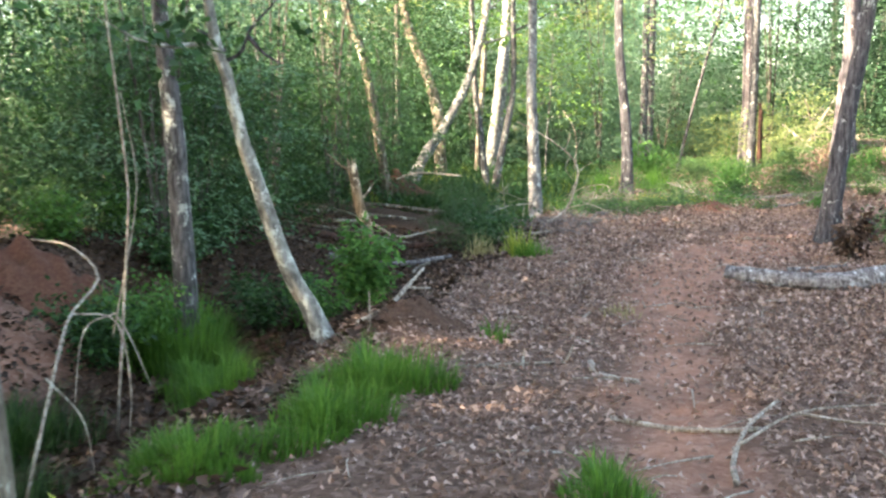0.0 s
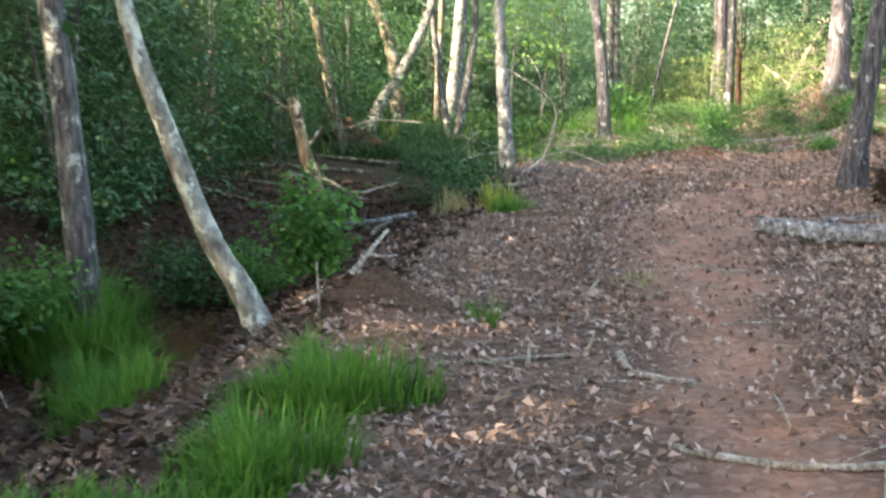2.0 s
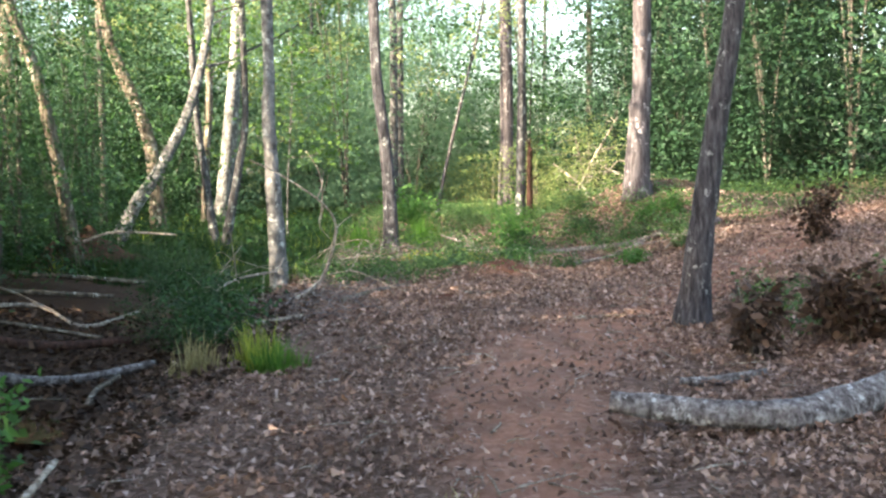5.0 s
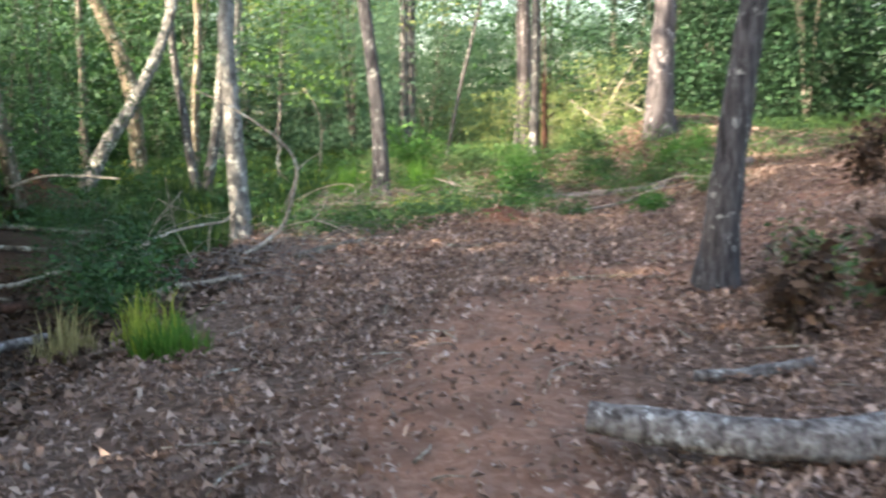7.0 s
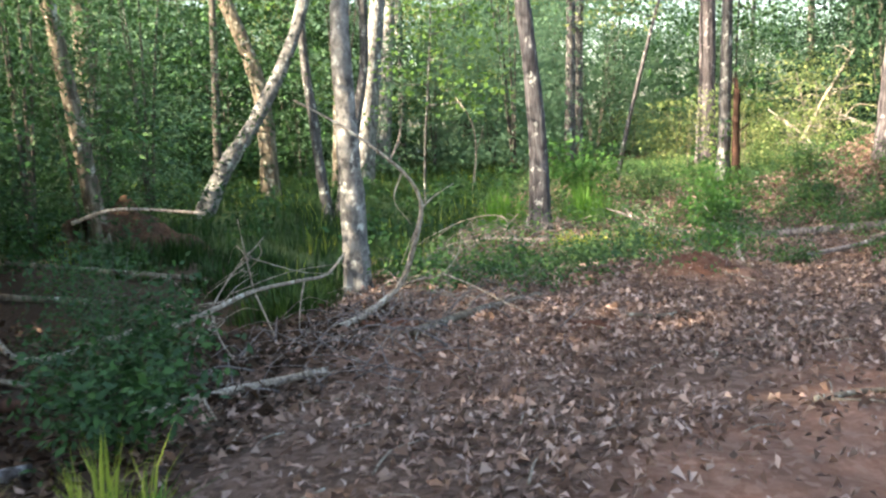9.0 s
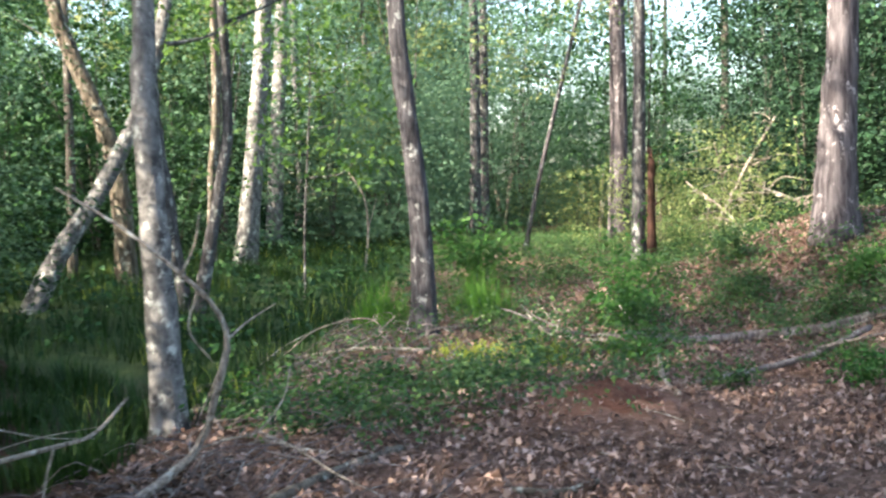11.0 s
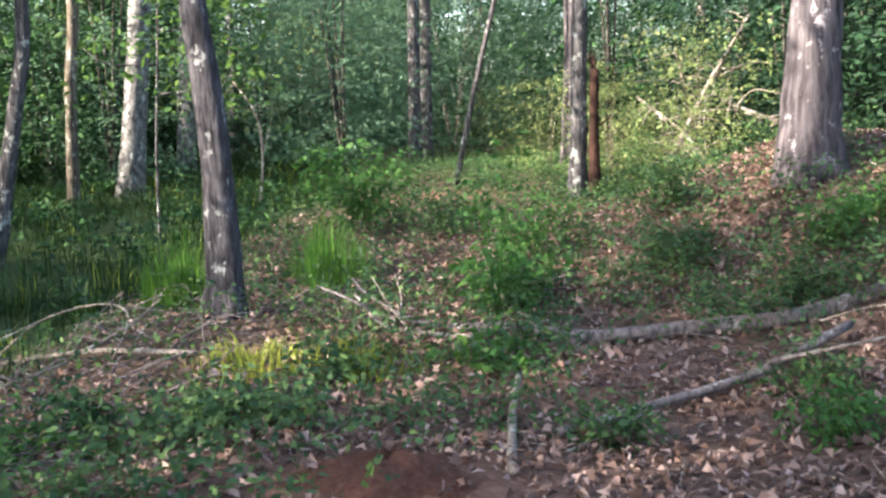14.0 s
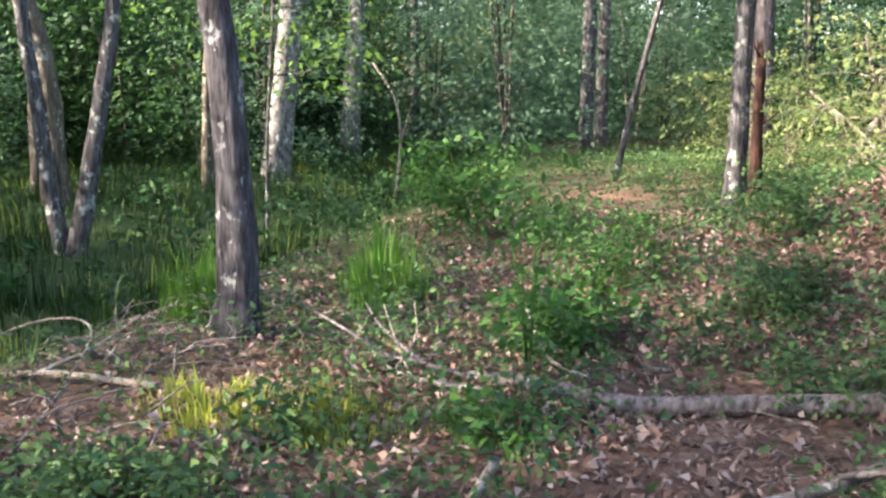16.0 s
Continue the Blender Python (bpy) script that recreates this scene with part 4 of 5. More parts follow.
stick("fallen_branch", "long thin pale pole lying below the oak", "branch", [on(2.72, 22.74, 0.06), on(3.38, 22.38, 0.08), on(4.0, 22.23, 0.04)], 0.011, 0.022, DEADWOOD, 60, [[on(3.3, 22.4, 0.08), on(3.55, 22.6, 0.16), on(3.75, 22.75, 0.3)]])
stick("fallen_branch", "arched thin dry twig beside the oak", "branch", [on(2.7, 22.75, 0.1), on(3.0, 22.7, 0.26), on(3.4, 22.6, 0.31), on(3.58, 22.45, 0.25), on(3.5, 22.2, 0.06)], 0.009, 0.006, DEADWOOD, 61, [[on(3.0, 22.7, 0.26), on(2.7, 22.5, 0.2), on(2.45, 22.3, 0.1)]])
stick("fallen_branch", "thin grey stick on the leaf litter below the oak", "branch", [on(2.5, 21.5, 0.04), on(2.83, 21.74, 0.06), on(3.25, 22.2, 0.08)], 0.010, 0.007, DEADWOOD, 67)
stick("fallen_branch", "forked dry twigs standing beside the fallen trunk", "branch", [on(5.75, 22.1, 0.03), on(5.4, 22.2, 0.06), on(5.15, 22.4, 0.1), on(5.0, 22.6, 0.25)], 0.016, 0.008, DEADWOOD, 62, [[on(5.3, 22.25, 0.08), on(5.2, 22.5, 0.22), on(5.12, 22.7, 0.34)], [on(5.2, 22.35, 0.08), on(5.3, 22.6, 0.2), on(5.28, 22.8, 0.34)]])
stick("fallen_branch", "thin curved dry stick among green plants", "branch", [on(6.2, 22.2, 0.06), on(6.0, 22.4, 0.12), on(5.9, 22.7, 0.3)], 0.012, 0.007, DEADWOOD, 63)
stick("fallen_branch", "short pale stick on the leaf litter", "branch", ground_line([(3.85, 17.95), (4.08, 17.88), (4.36, 18.03)], 0.025), 0.018, 0.022, BARK_TAN, 64)
stick("fallen_branch", "crooked stick lying on red earth", "branch", ground_line([(4.2, 15.4), (4.6, 15.6), (4.9, 15.5)], 0.02), 0.018, 0.012, BARK_TAN, 65)
stick("fallen_branch", "thin dead sticks tangled on the slope", "branch", [on(7.6, 20.3, 0.05), on(8.0, 20.6, 0.16), on(8.5, 20.7, 0.1)], 0.014, 0.008, DEADWOOD, 66, [[on(7.8, 20.45, 0.1), on(7.9, 20.2, 0.2), on(8.1, 19.9, 0.12)], [on(8.0, 20.6, 0.16), on(7.7, 20.9, 0.2), on(7.5, 21.3, 0.1)]])
def ditch_stick(label, pts, r, seed, mat=BARK_TAN):
    stick("fallen_branch", label, "branch", [on(x, y, up) for x, y, up in pts], r, r * 0.7, mat, seed, group="branches in the ditch")


LODGED = "dark branch lodged across the muddy ditch"
ditch_stick("grey log lodged across the muddy ditch", [(-1.3, 15.35, 0.06), (-0.45, 15.4, 0.07), (0.35, 15.6, 0.06)], 0.055, 40, LOGBARK)
ditch_stick(LODGED, [(-1.7, 16.6, 0.05), (-0.7, 16.75, 0.06), (0.25, 16.95, 0.05)], 0.06, 41, BARK_RED)
ditch_stick("crooked pale stick lying on the mud of the ditch", [(-1.5, 18.3, 0.06), (-0.95, 18.65, 0.09), (-0.45, 18.2, 0.05), (0.15, 18.9, 0.08)], 0.03, 42, DEADWOOD)
ditch_stick("thin pale stick slanting over the mud", [(-2.0, 20.4, 0.1), (-1.4, 19.5, 0.08), (-0.85, 18.8, 0.05)], 0.018, 43, DEADWOOD)
ditch_stick("brown stick slanting over the mud", [(-0.15, 14.2, 0.04), (-0.1, 14.7, 0.08), (0.05, 15.2, 0.1)], 0.028, 44)
ditch_stick(LODGED, [(-2.2, 17.5, 0.05), (-1.2, 17.6, 0.07), (-0.2, 17.55, 0.05)], 0.03, 45)
ditch_stick(LODGED, [(-2.4, 19.6, 0.08), (-1.3, 19.7, 0.05), (-0.2, 19.9, 0.06)], 0.035, 46)
ditch_stick(LODGED, [(-1.6, 21.2, 0.06), (-0.6, 21.1, 0.06), (0.6, 21.3, 0.06)], 0.04, 47)
ditch_stick("thin grey stick in the muddy ditch", [(-2.6, 15.9, 0.1), (-1.9, 15.8, 0.05), (-1.2, 15.95, 0.05)], 0.02, 48)
ditch_stick("thin grey stick in the muddy ditch", [(-1.1, 14.5, 0.05), (-0.7, 14.65, 0.06), (-0.3, 14.6, 0.04)], 0.014, 49)
stick("fallen_branch", "pale bare pole leaning in the swamp", "branch", [on(-0.55, 20, 0.7), (-0.14, 20, 0.82), (0.6, 20.1, 0.75)], 0.02, 0.012, DEADWOOD, 50)
def dead_top(root, top, r, seed, label):
    """A dead, fallen tree top bristling with fine bare twigs."""
    g = np.random.default_rng(seed)
    a, b = np.array(root, float), np.array(top, float)
    tw = []
    for i in range(16):
        p = a + (b - a) * g.uniform(0.25, 0.98)
        d = np.array([g.normal(0, 0.7), g.normal(0, 0.5), g.uniform(-0.25, 0.5)])
        q = p + d * g.uniform(0.5, 1.0)
        tw.append([tuple(p), tuple((p + q) / 2 + g.normal(0, 0.06, 3)), tuple(q - np.array([0, 0, 0.12]))])
    stick("dead_tree_top", label, "dead tree", [root, tuple((a + b) / 2 + np.array([0, 0, 0.1])), top], r, r * 0.5, DEADWOOD, seed, tw, group="dead tree tops")


dead_top(on(9.75, 30.2, 0.0), (11.3, 30.6, 2.7), 0.05, 71, "straw-coloured dead tree top leaning in the sun")
dead_top(on(10.3, 29.0, 0.0), (9.4, 30.0, 1.6), 0.03, 72, "straw-coloured dead branches bristling with twigs")
dead_top(on(11.5, 28.2, 0.0), (10.3, 29.2, 1.5), 0.035, 73, "straw-coloured dead branches bristling with twigs")
dead_top(on(10.9, 31.5, 0.0), (10.4, 31.2, 2.3), 0.03, 74, "straw-coloured dead branches bristling with twigs")
dead_top(on(0.75, 17.6, 0.05), (1.3, 18.0, 0.7), 0.008, 77, "pale dead twigs tangled over the ditch edge")
dead_top(on(7.9, 20.0, 0.0), (8.6, 20.5, 0.35), 0.012, 75, "grey dead twigs tangled on the slope")
stick("dead_sapling", "crooked white dead sapling standing in the grass", "dead tree", [on(4.17, 33, -0.05), (4.28, 33, 0.94), (4.21, 33, 1.58), (3.9, 33, 2.1)], 0.03, 0.012, DEADWOOD, 51, [[(4.28, 33, 0.94), (4.4, 33, 1.3), (4.45, 33, 1.5)]], group="")


# ---- grass and plants ----
def blades(g, bx, by, tall, wide, lean=0.5, sink=0.02, turn=None):
    n = len(bx)
    base = np.stack([bx, by, land(bx, by) - sink], 1)
    a = g.uniform(0, 6.28, n) if turn is None else turn
    d = np.stack([np.cos(a), np.sin(a), np.zeros(n)], 1)
    s = np.stack([-np.sin(a), np.cos(a), np.zeros(n)], 1) * (wide * g.uniform(0.6, 1.3, n))[:, None]
    h = (tall * g.uniform(0.45, 1.15, n))[:, None]
    k = (lean * g.uniform(0.1, 1.0, n))[:, None]
    up = np.array([0, 0, 1.0])
    m = base + up * h * 0.6 + d * h * k * 0.35
    tip = base + up * h * (1 - 0.35 * k) + d * h * k * 1.0
    v = np.stack([base - s, base + s, m - s * 0.8, m + s * 0.8, tip], 1).reshape(-1, 3)
    i = np.arange(n)[:, None] * 5
    t = np.concatenate([i + np.array([q]) for q in ((0, 1, 3), (0, 3, 2), (2, 3, 4))], 1).reshape(-1, 3)
    return v, t


def clump(x, y, rx, ry, n, tall, mat, label, seed, lean=0.8, group="grass clumps", wide=0.0045):
    g = np.random.default_rng(seed)
    a, r = g.uniform(0, 6.28, n), np.sqrt(g.uniform(0, 1, n))
    lump = 0.75 + 0.35 * np.sin(a * 3 + seed) * r + 0.2 * np.sin(a * 7)
    v, t = blades(g, x + np.cos(a) * r * rx * (0.8 + 0.3 * np.sin(a * 4 + seed)), y + np.sin(a) * r * ry, tall * (1.15 - 0.6 * r**2) * lump, wide, lean, 0.02, a + g.normal(0, 0.9, n))
    root = np.array(on(x, y))
    ob = thing("grass_clump", label, "grass", group, tuple(root))
    tuft = (np.mod(a, 6.283) / 6.284 * 4).astype(int)
    v5, t9 = (v - root).reshape(n, 5, 3), np.array([[0, 1, 3], [0, 3, 2], [2, 3, 4]])
    for k in range(4):
        own = v5[tuft == k]
        tri = (np.arange(len(own))[:, None, None] * 5 + t9[None]).reshape(-1, 3)
        part("tuft", tris_mesh("tuft", own.reshape(-1, 3), tri, mat), ob)


LUSH = "lush green grass clump at the edge of the ditch"
clump(-1.05, 6.15, 0.62, 0.35, 2600, 0.27, GRASS, LUSH, 201)
clump(-0.45, 6.75, 0.34, 0.45, 2200, 0.32, GRASS, LUSH, 202)
clump(-0.25, 7.75, 0.5, 0.45, 2400, 0.36, GRASS, LUSH, 203)
clump(0.88, 5.45, 0.2, 0.3, 900, 0.24, GRASS, "green grass tuft on the bare earth of the trail", 204)
clump(-1.45, 8.65, 0.34, 0.5, 1300, 0.42, GRASS, "tall grass growing in the wet ditch", 205, 0.9)
clump(-2.0, 10.15, 0.5, 0.3, 1700, 0.66, GRASS, "tall grass growing in the wet ditch", 206, 0.9)
clump(-2.2, 6.3, 0.35, 0.6, 1200, 0.5, GRASS_SHADE, "tall grass growing in the wet ditch", 207, 0.9)
clump(-2.6, 7.8, 0.5, 0.6, 1400, 0.5, GRASS_SHADE, "tall grass growing in the wet ditch", 208, 0.9)
clump(-2.65, 10.5, 0.45, 0.5, 1500, 0.6, GRASS, "bright tall grass around the grey trunk", 281, 0.9)
clump(-2.25, 11.3, 0.45, 0.4, 1300, 0.6, GRASS, "bright tall grass around the grey trunk", 282, 0.9)
clump(-1.75, 9.4, 0.35, 0.35, 1200, 0.45, GRASS, "bright tall grass around the grey trunk", 283, 0.9)
clump(1.12, 14.0, 0.2, 0.2, 260, 0.48, GRASS_YEL, "yellow-green grass tuft beside the trail", 209, 0.6)
clump(0.65, 13.9, 0.2, 0.2, 260, 0.4, GRASS_DRY, "dry grass tuft beside the trail", 210, 0.6)
clump(1.25, 13.75, 0.26, 0.26, 500, 0.34, GRASS, "small green grass tuft beside the trail", 211)
clump(1.75, 10.2, 0.25, 0.25, 160, 0.14, GRASS_DRY, "sparse grass tuft on the bare earth", 212)
clump(0.6, 9.2, 0.15, 0.2, 160, 0.2, GRASS, "small green grass tuft beside the mound", 213)
# the sun fleck on these two tufts is put into their yellow
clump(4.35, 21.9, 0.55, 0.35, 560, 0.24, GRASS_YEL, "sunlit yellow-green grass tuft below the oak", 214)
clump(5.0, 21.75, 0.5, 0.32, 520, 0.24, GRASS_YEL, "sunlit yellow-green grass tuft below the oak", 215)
clump(4.9, 24.6, 0.35, 0.6, 900, 0.6, GRASS, "tall green grass clump behind the oak", 216, 0.35)
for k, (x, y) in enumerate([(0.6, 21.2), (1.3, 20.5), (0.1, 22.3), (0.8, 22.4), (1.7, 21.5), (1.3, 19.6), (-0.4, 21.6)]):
    clump(x, y, 0.55, 0.5, 700, 0.42, GRASS_SHADE, "dark green swamp grass at the end of the ditch", 270 + k, 0.9, "swamp grass clumps", 0.006)
clump(3.7, 24.2, 0.3, 0.6, 800, 0.6, GRASS, "tall green grass clump behind the oak", 217, 0.35)


def swamp_grass():
    g = np.random.default_rng(301)
    n = 4600
    x, y = g.uniform(-9, 7, n), g.uniform(19, 44, n)
    e = interp(y, EDGE)
    dens = sstep((e - 0.1 - x) / 0.9) * np.clip(0.55 + 0.7 * wob(x, y, 0.9, 0.4), 0.3, 1) * sstep((y - 18.5 - 1.1 * np.clip(e - x - 0.8, 0, 2.2)) / 2)
    keep = g.uniform(0, 1, n) < dens
    x, y = x[keep], y[keep]
    # dark tufts and a few yellow ones, whose sunlight is in the colour
    for k, (mat, name, label, sel) in enumerate(((GRASS_SHADE, "swamp_grass", "dense dark green swamp grass", 0), (GRASS_YEL, "sunlit_grass", "yellow-green tufts among the swamp grass", 1))):
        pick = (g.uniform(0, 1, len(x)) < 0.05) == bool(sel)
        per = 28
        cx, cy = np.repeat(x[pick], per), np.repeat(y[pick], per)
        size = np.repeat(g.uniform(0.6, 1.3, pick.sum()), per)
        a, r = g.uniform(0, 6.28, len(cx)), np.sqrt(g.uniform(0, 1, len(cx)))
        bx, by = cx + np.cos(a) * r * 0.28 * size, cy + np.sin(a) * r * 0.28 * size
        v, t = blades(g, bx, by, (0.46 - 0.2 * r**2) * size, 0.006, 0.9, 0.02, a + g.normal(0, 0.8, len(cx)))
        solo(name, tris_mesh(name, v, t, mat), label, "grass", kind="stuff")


swamp_grass()


def weed(x, y, wide, tall, n, size, mat, label, seed, name="leafy_weed", group="leafy weeds"):
    g = np.random.default_rng(seed)
    root = on(x, y)
    ob = thing(name, label, "plant", group, root)
    tops = []
    for i in range(7):
        a = g.uniform(0, 6.28)
        tip = np.array([math.cos(a) * wide * 0.7, math.sin(a) * wide * 0.7, tall * g.uniform(0.6, 1.0)])
        v, f = tube([np.array([0, 0, -0.04]), tip * np.array([0.4, 0.4, 0.6]), tip], 0.006, 0.002, 5, 7, 0.02, 0, seed + i)
        part("stem", mesh_from("stem", v, f, mat), ob)
        tops.append(tip)
    k = g.integers(0, 7, n)
    u = g.uniform(0.25, 1.05, n)[:, None]
    c = np.array(tops)[k] * np.concatenate([u, u, u], 1) + g.normal(0, wide * 0.22, (n, 3)) * np.array([1, 1, 0.6])
    c[:, 2] = np.clip(c[:, 2], 0.03, None)
    v, t = sprays(g, c, 5, size * 1.3, size, size * 0.55, 0.4)
    part("foliage", tris_mesh("foliage", v, t, mat), ob)
    return ob


weed(-0.5, 10.7, 0.34, 0.8, 380, 0.075, LEAF_FERN, "bushy bright green plant by the snapped trunk", 221)
weed(-2.35, 10.4, 0.5, 0.75, 300, 0.07, LEAF_FERN, "ferny green plant at the foot of a grey trunk", 219)
weed(-2.75, 9.9, 0.45, 0.6, 240, 0.07, LEAF_DARK, "ferny green plant at the foot of a grey trunk", 220)
for k, (x, y) in enumerate([(5.5, 13.2), (6.1, 12.6), (6.6, 13.6), (5.9, 14.4)]):
    weed(x, y, 0.4, 0.3, 90, 0.06, COVER, "low grey-green weed beside the fallen log", 261 + k)
weed(-1.0, 11.9, 0.4, 0.5, 200, 0.075, LEAF_FERN, "bushy bright green plant by the snapped trunk", 222)
weed(-1.3, 4.85, 0.25, 0.16, 36, 0.085, GRASS_YEL, "yellowing broad-leaved weed beside the near trunk", 218)
weed(0.85, 15.2, 0.5, 0.55, 200, 0.06, LEAF_DARK, "dark green weed at the ditch edge", 223)
weed(0.9, 16.2, 0.55, 0.7, 200, 0.06, LEAF_DARK, "dark green weed at the ditch edge", 224)
weed(6.15, 22.9, 0.4, 0.4, 120, 0.09, LEAF_FERN, "green seedling clump beside the fallen trunk", 225)
weed(5.75, 21.6, 0.3, 0.2, 50, 0.08, LEAF_FERN, "green seedling clump beside the fallen trunk", 226)
weed(5.9, 22.4, 0.22, 1.3, 26, 0.08, LEAF_FERN, "slender sapling with few bright green leaves", 227, "leafy_sapling")
weed(5.5, 27.6, 0.8, 1.0, 230, 0.10, LEAF_FERN, "bright green bush at the edge of the swamp", 231, "leafy_bush")
SLOPE = "ferny green seedlings growing on the leafy slope"
for k, (x, y, wide, tall, n) in enumerate([(5.94, 20.16, 0.26, 0.22, 60), (6.9, 19.95, 0.3, 0.25, 80), (7.75, 21.85, 0.4, 0.45, 130), (7.4, 22.9, 0.5, 0.4, 130), (6.4, 24.0, 0.45, 0.6, 150), (7.1, 20.6, 0.35, 0.18, 70), (7.75, 24.0, 0.5, 0.35, 130), (8.2, 22.5, 0.4, 0.4, 120), (7.2, 21.75, 0.3, 0.3, 80), (8.4, 21.3, 0.45, 0.45, 130), (8.8, 22.4, 0.5, 0.5, 140), (8.0, 20.3, 0.35, 0.25, 80), (6.2, 26.4, 0.6, 0.7, 160)]):
    weed(x, y, wide, tall, int(n * 1.4), 0.052, (COVER, LEAF_FERN, COVER)[k % 3], SLOPE, 301 + k, group="seedlings on the slope")
for k, (x, y) in enumerate([(3.6, 21.2), (4.1, 20.7), (3.2, 20.6), (2.9, 19.7), (3.5, 19.8), (2.6, 20.9), (2.4, 20.2), (4.5, 20.9)]):
    weed(x, y, 0.4, 0.2, 85, 0.055, (LEAF_DARK, COVER, LEAF_FERN)[k % 3], "low dark green plant among dry twigs", 321 + k, group="plants below the oak")
weed(4.9, 21.6, 0.4, 0.22, 80, 0.06, COVER, "low green plant by the red mound", 228)
weed(4.25, 20.9, 0.45, 0.2, 90, 0.055, COVER, "low green plant on leaf litter", 229)
weed(3.7, 20.6, 0.4, 0.2, 70, 0.055, COVER, "low green plant on leaf litter", 230)


for i, (x, y) in enumerate([(-4.4, 9.4), (-2.7, 12.6), (-4.6, 10.8), (-1.6, 11.9), (-3.4, 13.4), (-2.6, 13.4), (-3.9, 12.2)]):
    weed(x, y, 0.45, 0.55 + 0.08 * (i % 3), 240, 0.07, (LEAF_FERN, LEAF_DARK)[i % 2], "green undergrowth plant on the far ditch bank", 240 + i, group="plants on the ditch bank")


def ground_cover():
    g = np.random.default_rng(302)
    n = 6900
    x, y = g.uniform(2.3, 15, n), g.uniform(18, 40, n)
    e = interp(y, EDGE)
    far_side = sstep((x - e + 0.3) / 0.6)
    trail = sstep((y - (18.3 + 0.75 * np.clip(x - 3.8, 0, 3))) / 1.4)
    dens = far_side * trail * sstep(0.7 + 0.55 * wob(x, y, 0.8, 1.1) + 0.55 * wob(x, y, 2.1, 0.3))
    # plants thinned out over the sun patches painted into the floor
    dens *= 1 - np.exp(-(((x - 6.9) / 1.0) ** 2 + ((y - 31.8) / 1.8) ** 2)) - 0.9 * np.exp(-(((x - 7.35) / 0.5) ** 2 + ((y - 24.8) / 0.4) ** 2))
    dens *= 1 - 0.4 * np.exp(-(((x - 7.8) / 1.6) ** 2 + ((y - 28.5) / 2.2) ** 2))
    dens *= (1 - 0.9 * np.exp(-(((x - 5.5) / 1.0) ** 2 + ((y - 25.6) / 0.9) ** 2))) * (1 - 0.9 * np.exp(-(((x - 6.5) / 0.6) ** 2 + ((y - 21.2) / 0.5) ** 2)))
    keep = g.uniform(0, 1, n) < dens
    x, y = x[keep], y[keep]
    c = np.stack([x, y, land(x, y) + g.uniform(0.06, 0.26, len(x))], 1)
    v, t = sprays(g, c, 26, 0.2, 0.055, 0.03, 0.5)
    solo("ground_cover", tris_mesh("ground_cover", v, t, COVER), "low broad-leaved green plants carpeting the slope", "plants", kind="stuff")


ground_cover()


def swamp_plants():
    g = np.random.default_rng(308)
    n = 520
    y = g.uniform(17, 36, n)
    x = interp(y, EDGE) - g.uniform(0.1, 5.0, n)
    keep = (g.uniform(0, 1, n) < sstep((y - 21.5) / 2)) & (g.uniform(0, 1, n) < np.clip(0.45 + 0.8 * wob(x, y, 1.3, 2.2), 0.05, 1))
    x, y = x[keep], y[keep]
    c = np.stack([x, y, land(x, y) + g.uniform(0.12, 0.55, len(x))], 1)
    v, t = sprays(g, c, 18, 0.24, 0.10, 0.055, 0.35)
    solo("swamp_plants", tris_mesh("swamp_plants", v, t, LEAF_DARK), "leafy green plants among the swamp grass", "plants", kind="stuff")


swamp_plants()


def leaf_litter():
    g = np.random.default_rng(303)
    n = 540000
    y = 2.5 + 27.5 * g.uniform(0, 1, n) ** 1.1
    x = g.uniform(-3.5, 13, n)
    e = interp(y, EDGE)
    tr = interp(y, TRAIL)
    half = interp(y, [(0, 0.38), (9, 0.48), (12, 0.8), (14, 1.1), (16, 1.5), (20, 1.2), (40, 0.6)])
    bare = sstep(1.25 - np.abs(x - tr) / half + 0.25 * wob(x, y, 2.6))
    dens = sstep((x - e + 0.9) / 0.8) * (1 - interp(y, [(0, 0.72), (13, 0.74), (17, 0.6), (22, 0.4)]) * bare) * np.clip(0.7 + 0.5 * wob(x, y, 1.7, 0.5), 0.15, 1) * (1 - 0.25 * sstep((y - 21) / 3))
    dens *= 1 - 0.85 * np.exp(-(((x - 4.85) / 0.6) ** 2 + ((y - 19.6) / 0.5) ** 2))
    dens *= interp(x - e, [(0, 0.45), (2, 0.75), (4, 1.0), (12, 1.0)])
    for cx, cy in ((3.6, 17.6), (2.15, 18.0)):
        dens *= 1 - 0.85 * np.exp(-(((x - cx) / 0.33) ** 2 + ((y - cy) / 0.28) ** 2))
    keep = g.uniform(0, 1, n) < dens
    x, y = x[keep], y[keep]
    m = len(x)
    base = np.stack([x, y, land(x, y) + g.uniform(0.004, 0.035, m)], 1)
    a = g.uniform(0, 6.28, m)
    way = unit(np.stack([np.cos(a), np.sin(a), g.normal(0.05, 0.3, m)], 1))
    nor = unit(np.stack([g.normal(0, 0.45, m), g.normal(0, 0.45, m), np.ones(m)], 1))
    near = interp(y, [(3, 0.75), (9, 0.88), (14, 1.0), (30, 1.0)])
    v, t = leaves(base, way, nor, near * g.uniform(0.028, 0.075, m), near * g.uniform(0.013, 0.037, m), 0.8)
    solo("leaf_litter", tris_mesh("leaf_litter", v, t, DEADLEAF), "fallen brown and pinkish-grey oak leaves", "leaves", kind="stuff")


leaf_litter()


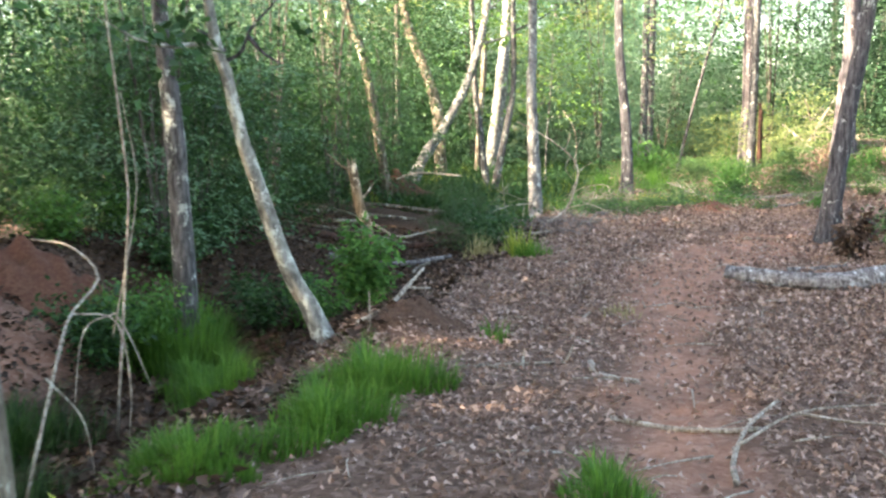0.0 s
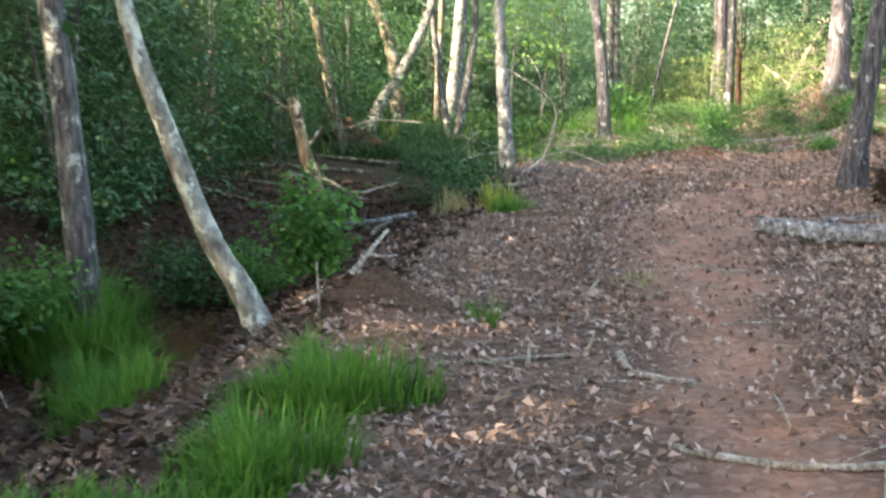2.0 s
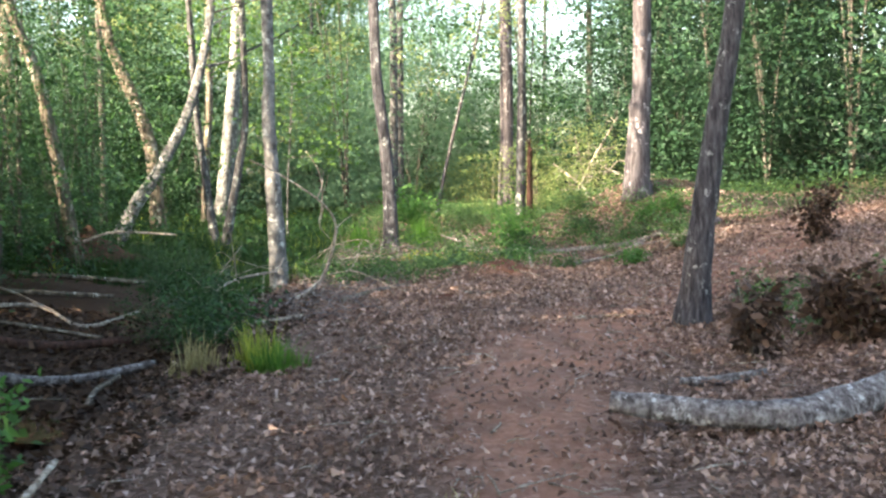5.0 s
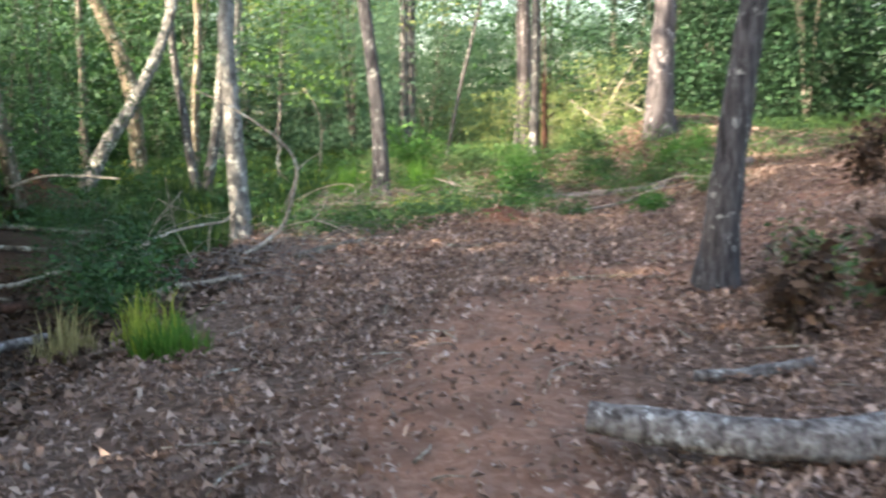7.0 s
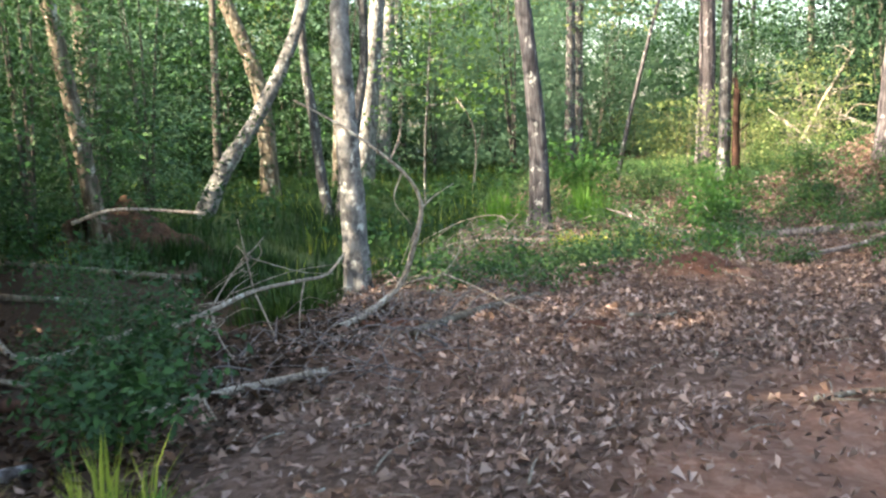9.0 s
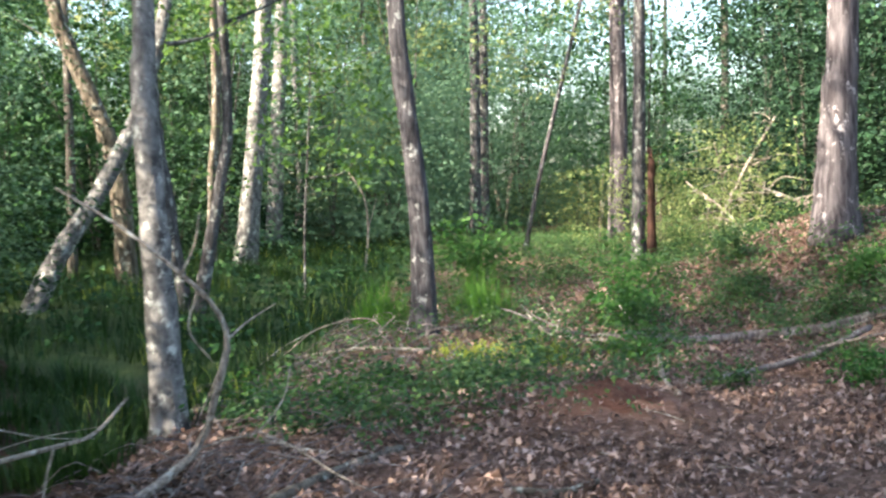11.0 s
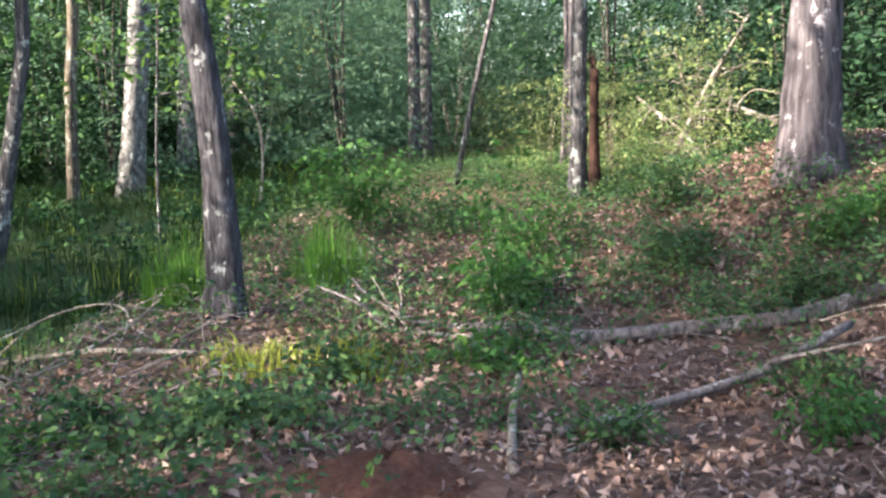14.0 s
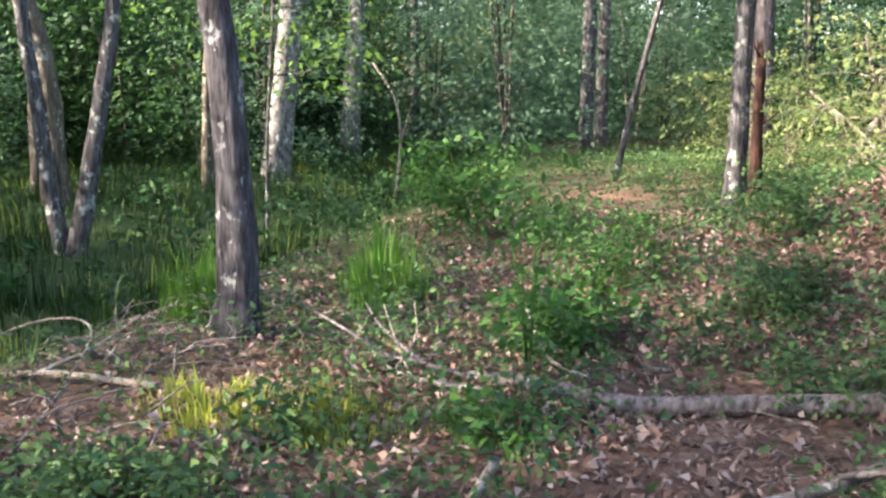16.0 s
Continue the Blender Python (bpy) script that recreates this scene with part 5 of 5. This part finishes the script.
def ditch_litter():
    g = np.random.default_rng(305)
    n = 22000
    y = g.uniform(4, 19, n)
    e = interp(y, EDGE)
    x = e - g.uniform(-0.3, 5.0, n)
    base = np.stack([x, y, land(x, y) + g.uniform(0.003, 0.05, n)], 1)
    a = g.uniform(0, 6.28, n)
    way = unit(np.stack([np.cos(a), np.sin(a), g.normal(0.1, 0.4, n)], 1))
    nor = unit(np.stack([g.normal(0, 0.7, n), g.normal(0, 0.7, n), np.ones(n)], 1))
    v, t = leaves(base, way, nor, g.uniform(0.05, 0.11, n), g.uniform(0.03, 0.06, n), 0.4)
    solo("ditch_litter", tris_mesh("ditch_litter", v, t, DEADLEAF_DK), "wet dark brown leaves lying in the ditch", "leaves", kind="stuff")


ditch_litter()


def twig_litter():
    g = np.random.default_rng(304)
    pieces = []
    for i in range(420):
        y = g.uniform(4, 26)
        x = edge(y) + g.uniform(-0.6, 8)
        a, ln = g.uniform(0, 6.28), g.uniform(0.12, 0.55)
        d = np.array([math.cos(a), math.sin(a)]) * ln
        pieces.append(tube([on(x, y, 0.02), on(x + d[0] * 0.5 + g.normal(0, 0.03), y + d[1] * 0.5, 0.035), on(x + d[0], y + d[1], 0.025)], g.uniform(0.004, 0.009), 0.003, 5, 5, 0.1, 0, i))
    v, f = joined(pieces)
    solo("twig_litter", mesh_from("twig_litter", v, f, DEADWOOD), "thin broken twigs strewn over the leaf litter", "twigs", kind="stuff")


twig_litter()


def brushwood():
    """Heaps of tangled dry twigs along the foot of the bank."""
    g = np.random.default_rng(306)
    for k in range(8):
        cy = 16.5 + k
        root = np.array(on(edge(cy) + 0.3, cy))
        ob = thing("brush_pile", "tangle of thin dry grey twigs along the bank", "twigs", "brush piles", tuple(root))
        for i in range(38):
            y = g.uniform(cy - 0.6, cy + 0.6)
            x = edge(y) + g.normal(0.3, 0.55)
            a, ln, h = g.uniform(0, 6.28), g.uniform(0.2, 0.7), g.uniform(0.04, 0.2)
            d = np.array([math.cos(a), math.sin(a)]) * ln
            pts = [on(x, y, 0.02), on(x + d[0] * 0.5 + g.normal(0, 0.06), y + d[1] * 0.5, h), on(x + d[0], y + d[1], h * g.uniform(0.1, 1.2))]
            v, f = tube([np.array(p) - root for p in pts], g.uniform(0.004, 0.009), 0.002, 5, 6, 0.1, 0, 40 * k + i)
            part("twig", mesh_from("twig", v, f, BARKLESS), ob)


brushwood()


def dead_seedling(x, y, tall, wide, n, seed):
    g = np.random.default_rng(seed)
    root = on(x, y)
    ob = thing("withered_shrub", "withered shrub with curled dark brown leaves", "shrub", "withered shrubs", root)
    tops = []
    for i in range(6):
        a = g.uniform(0, 6.28)
        tip = np.array([math.cos(a) * wide, math.sin(a) * wide, tall * g.uniform(0.6, 1)])
        v, f = tube([np.array([0, 0, -0.05]), tip * np.array([0.3, 0.3, 0.5]), tip], 0.010, 0.003, 5, 7, 0.05, 0, seed + i)
        part("stem", mesh_from("stem", v, f, BARK_TAN), ob)
        tops.append(tip)
    k = g.integers(0, 6, n)
    c = np.array(tops)[k] * g.uniform(0.3, 1.05, n)[:, None] + g.normal(0, wide * 0.25, (n, 3))
    c[:, 2] = np.clip(c[:, 2], 0.03, None)
    v, t = sprays(g, c, 5, 0.09, 0.10, 0.06, 1.0, 0.5)
    part("foliage", tris_mesh("foliage", v, t, DEADLEAF_DK), ob)


dead_seedling(8.7, 18.2, 0.75, 0.28, 120, 401)
dead_seedling(5.3, 12.5, 0.6, 0.25, 120, 402)
dead_seedling(4.75, 12.9, 0.6, 0.16, 70, 403)
dead_seedling(5.7, 12.2, 0.45, 0.25, 90, 404)
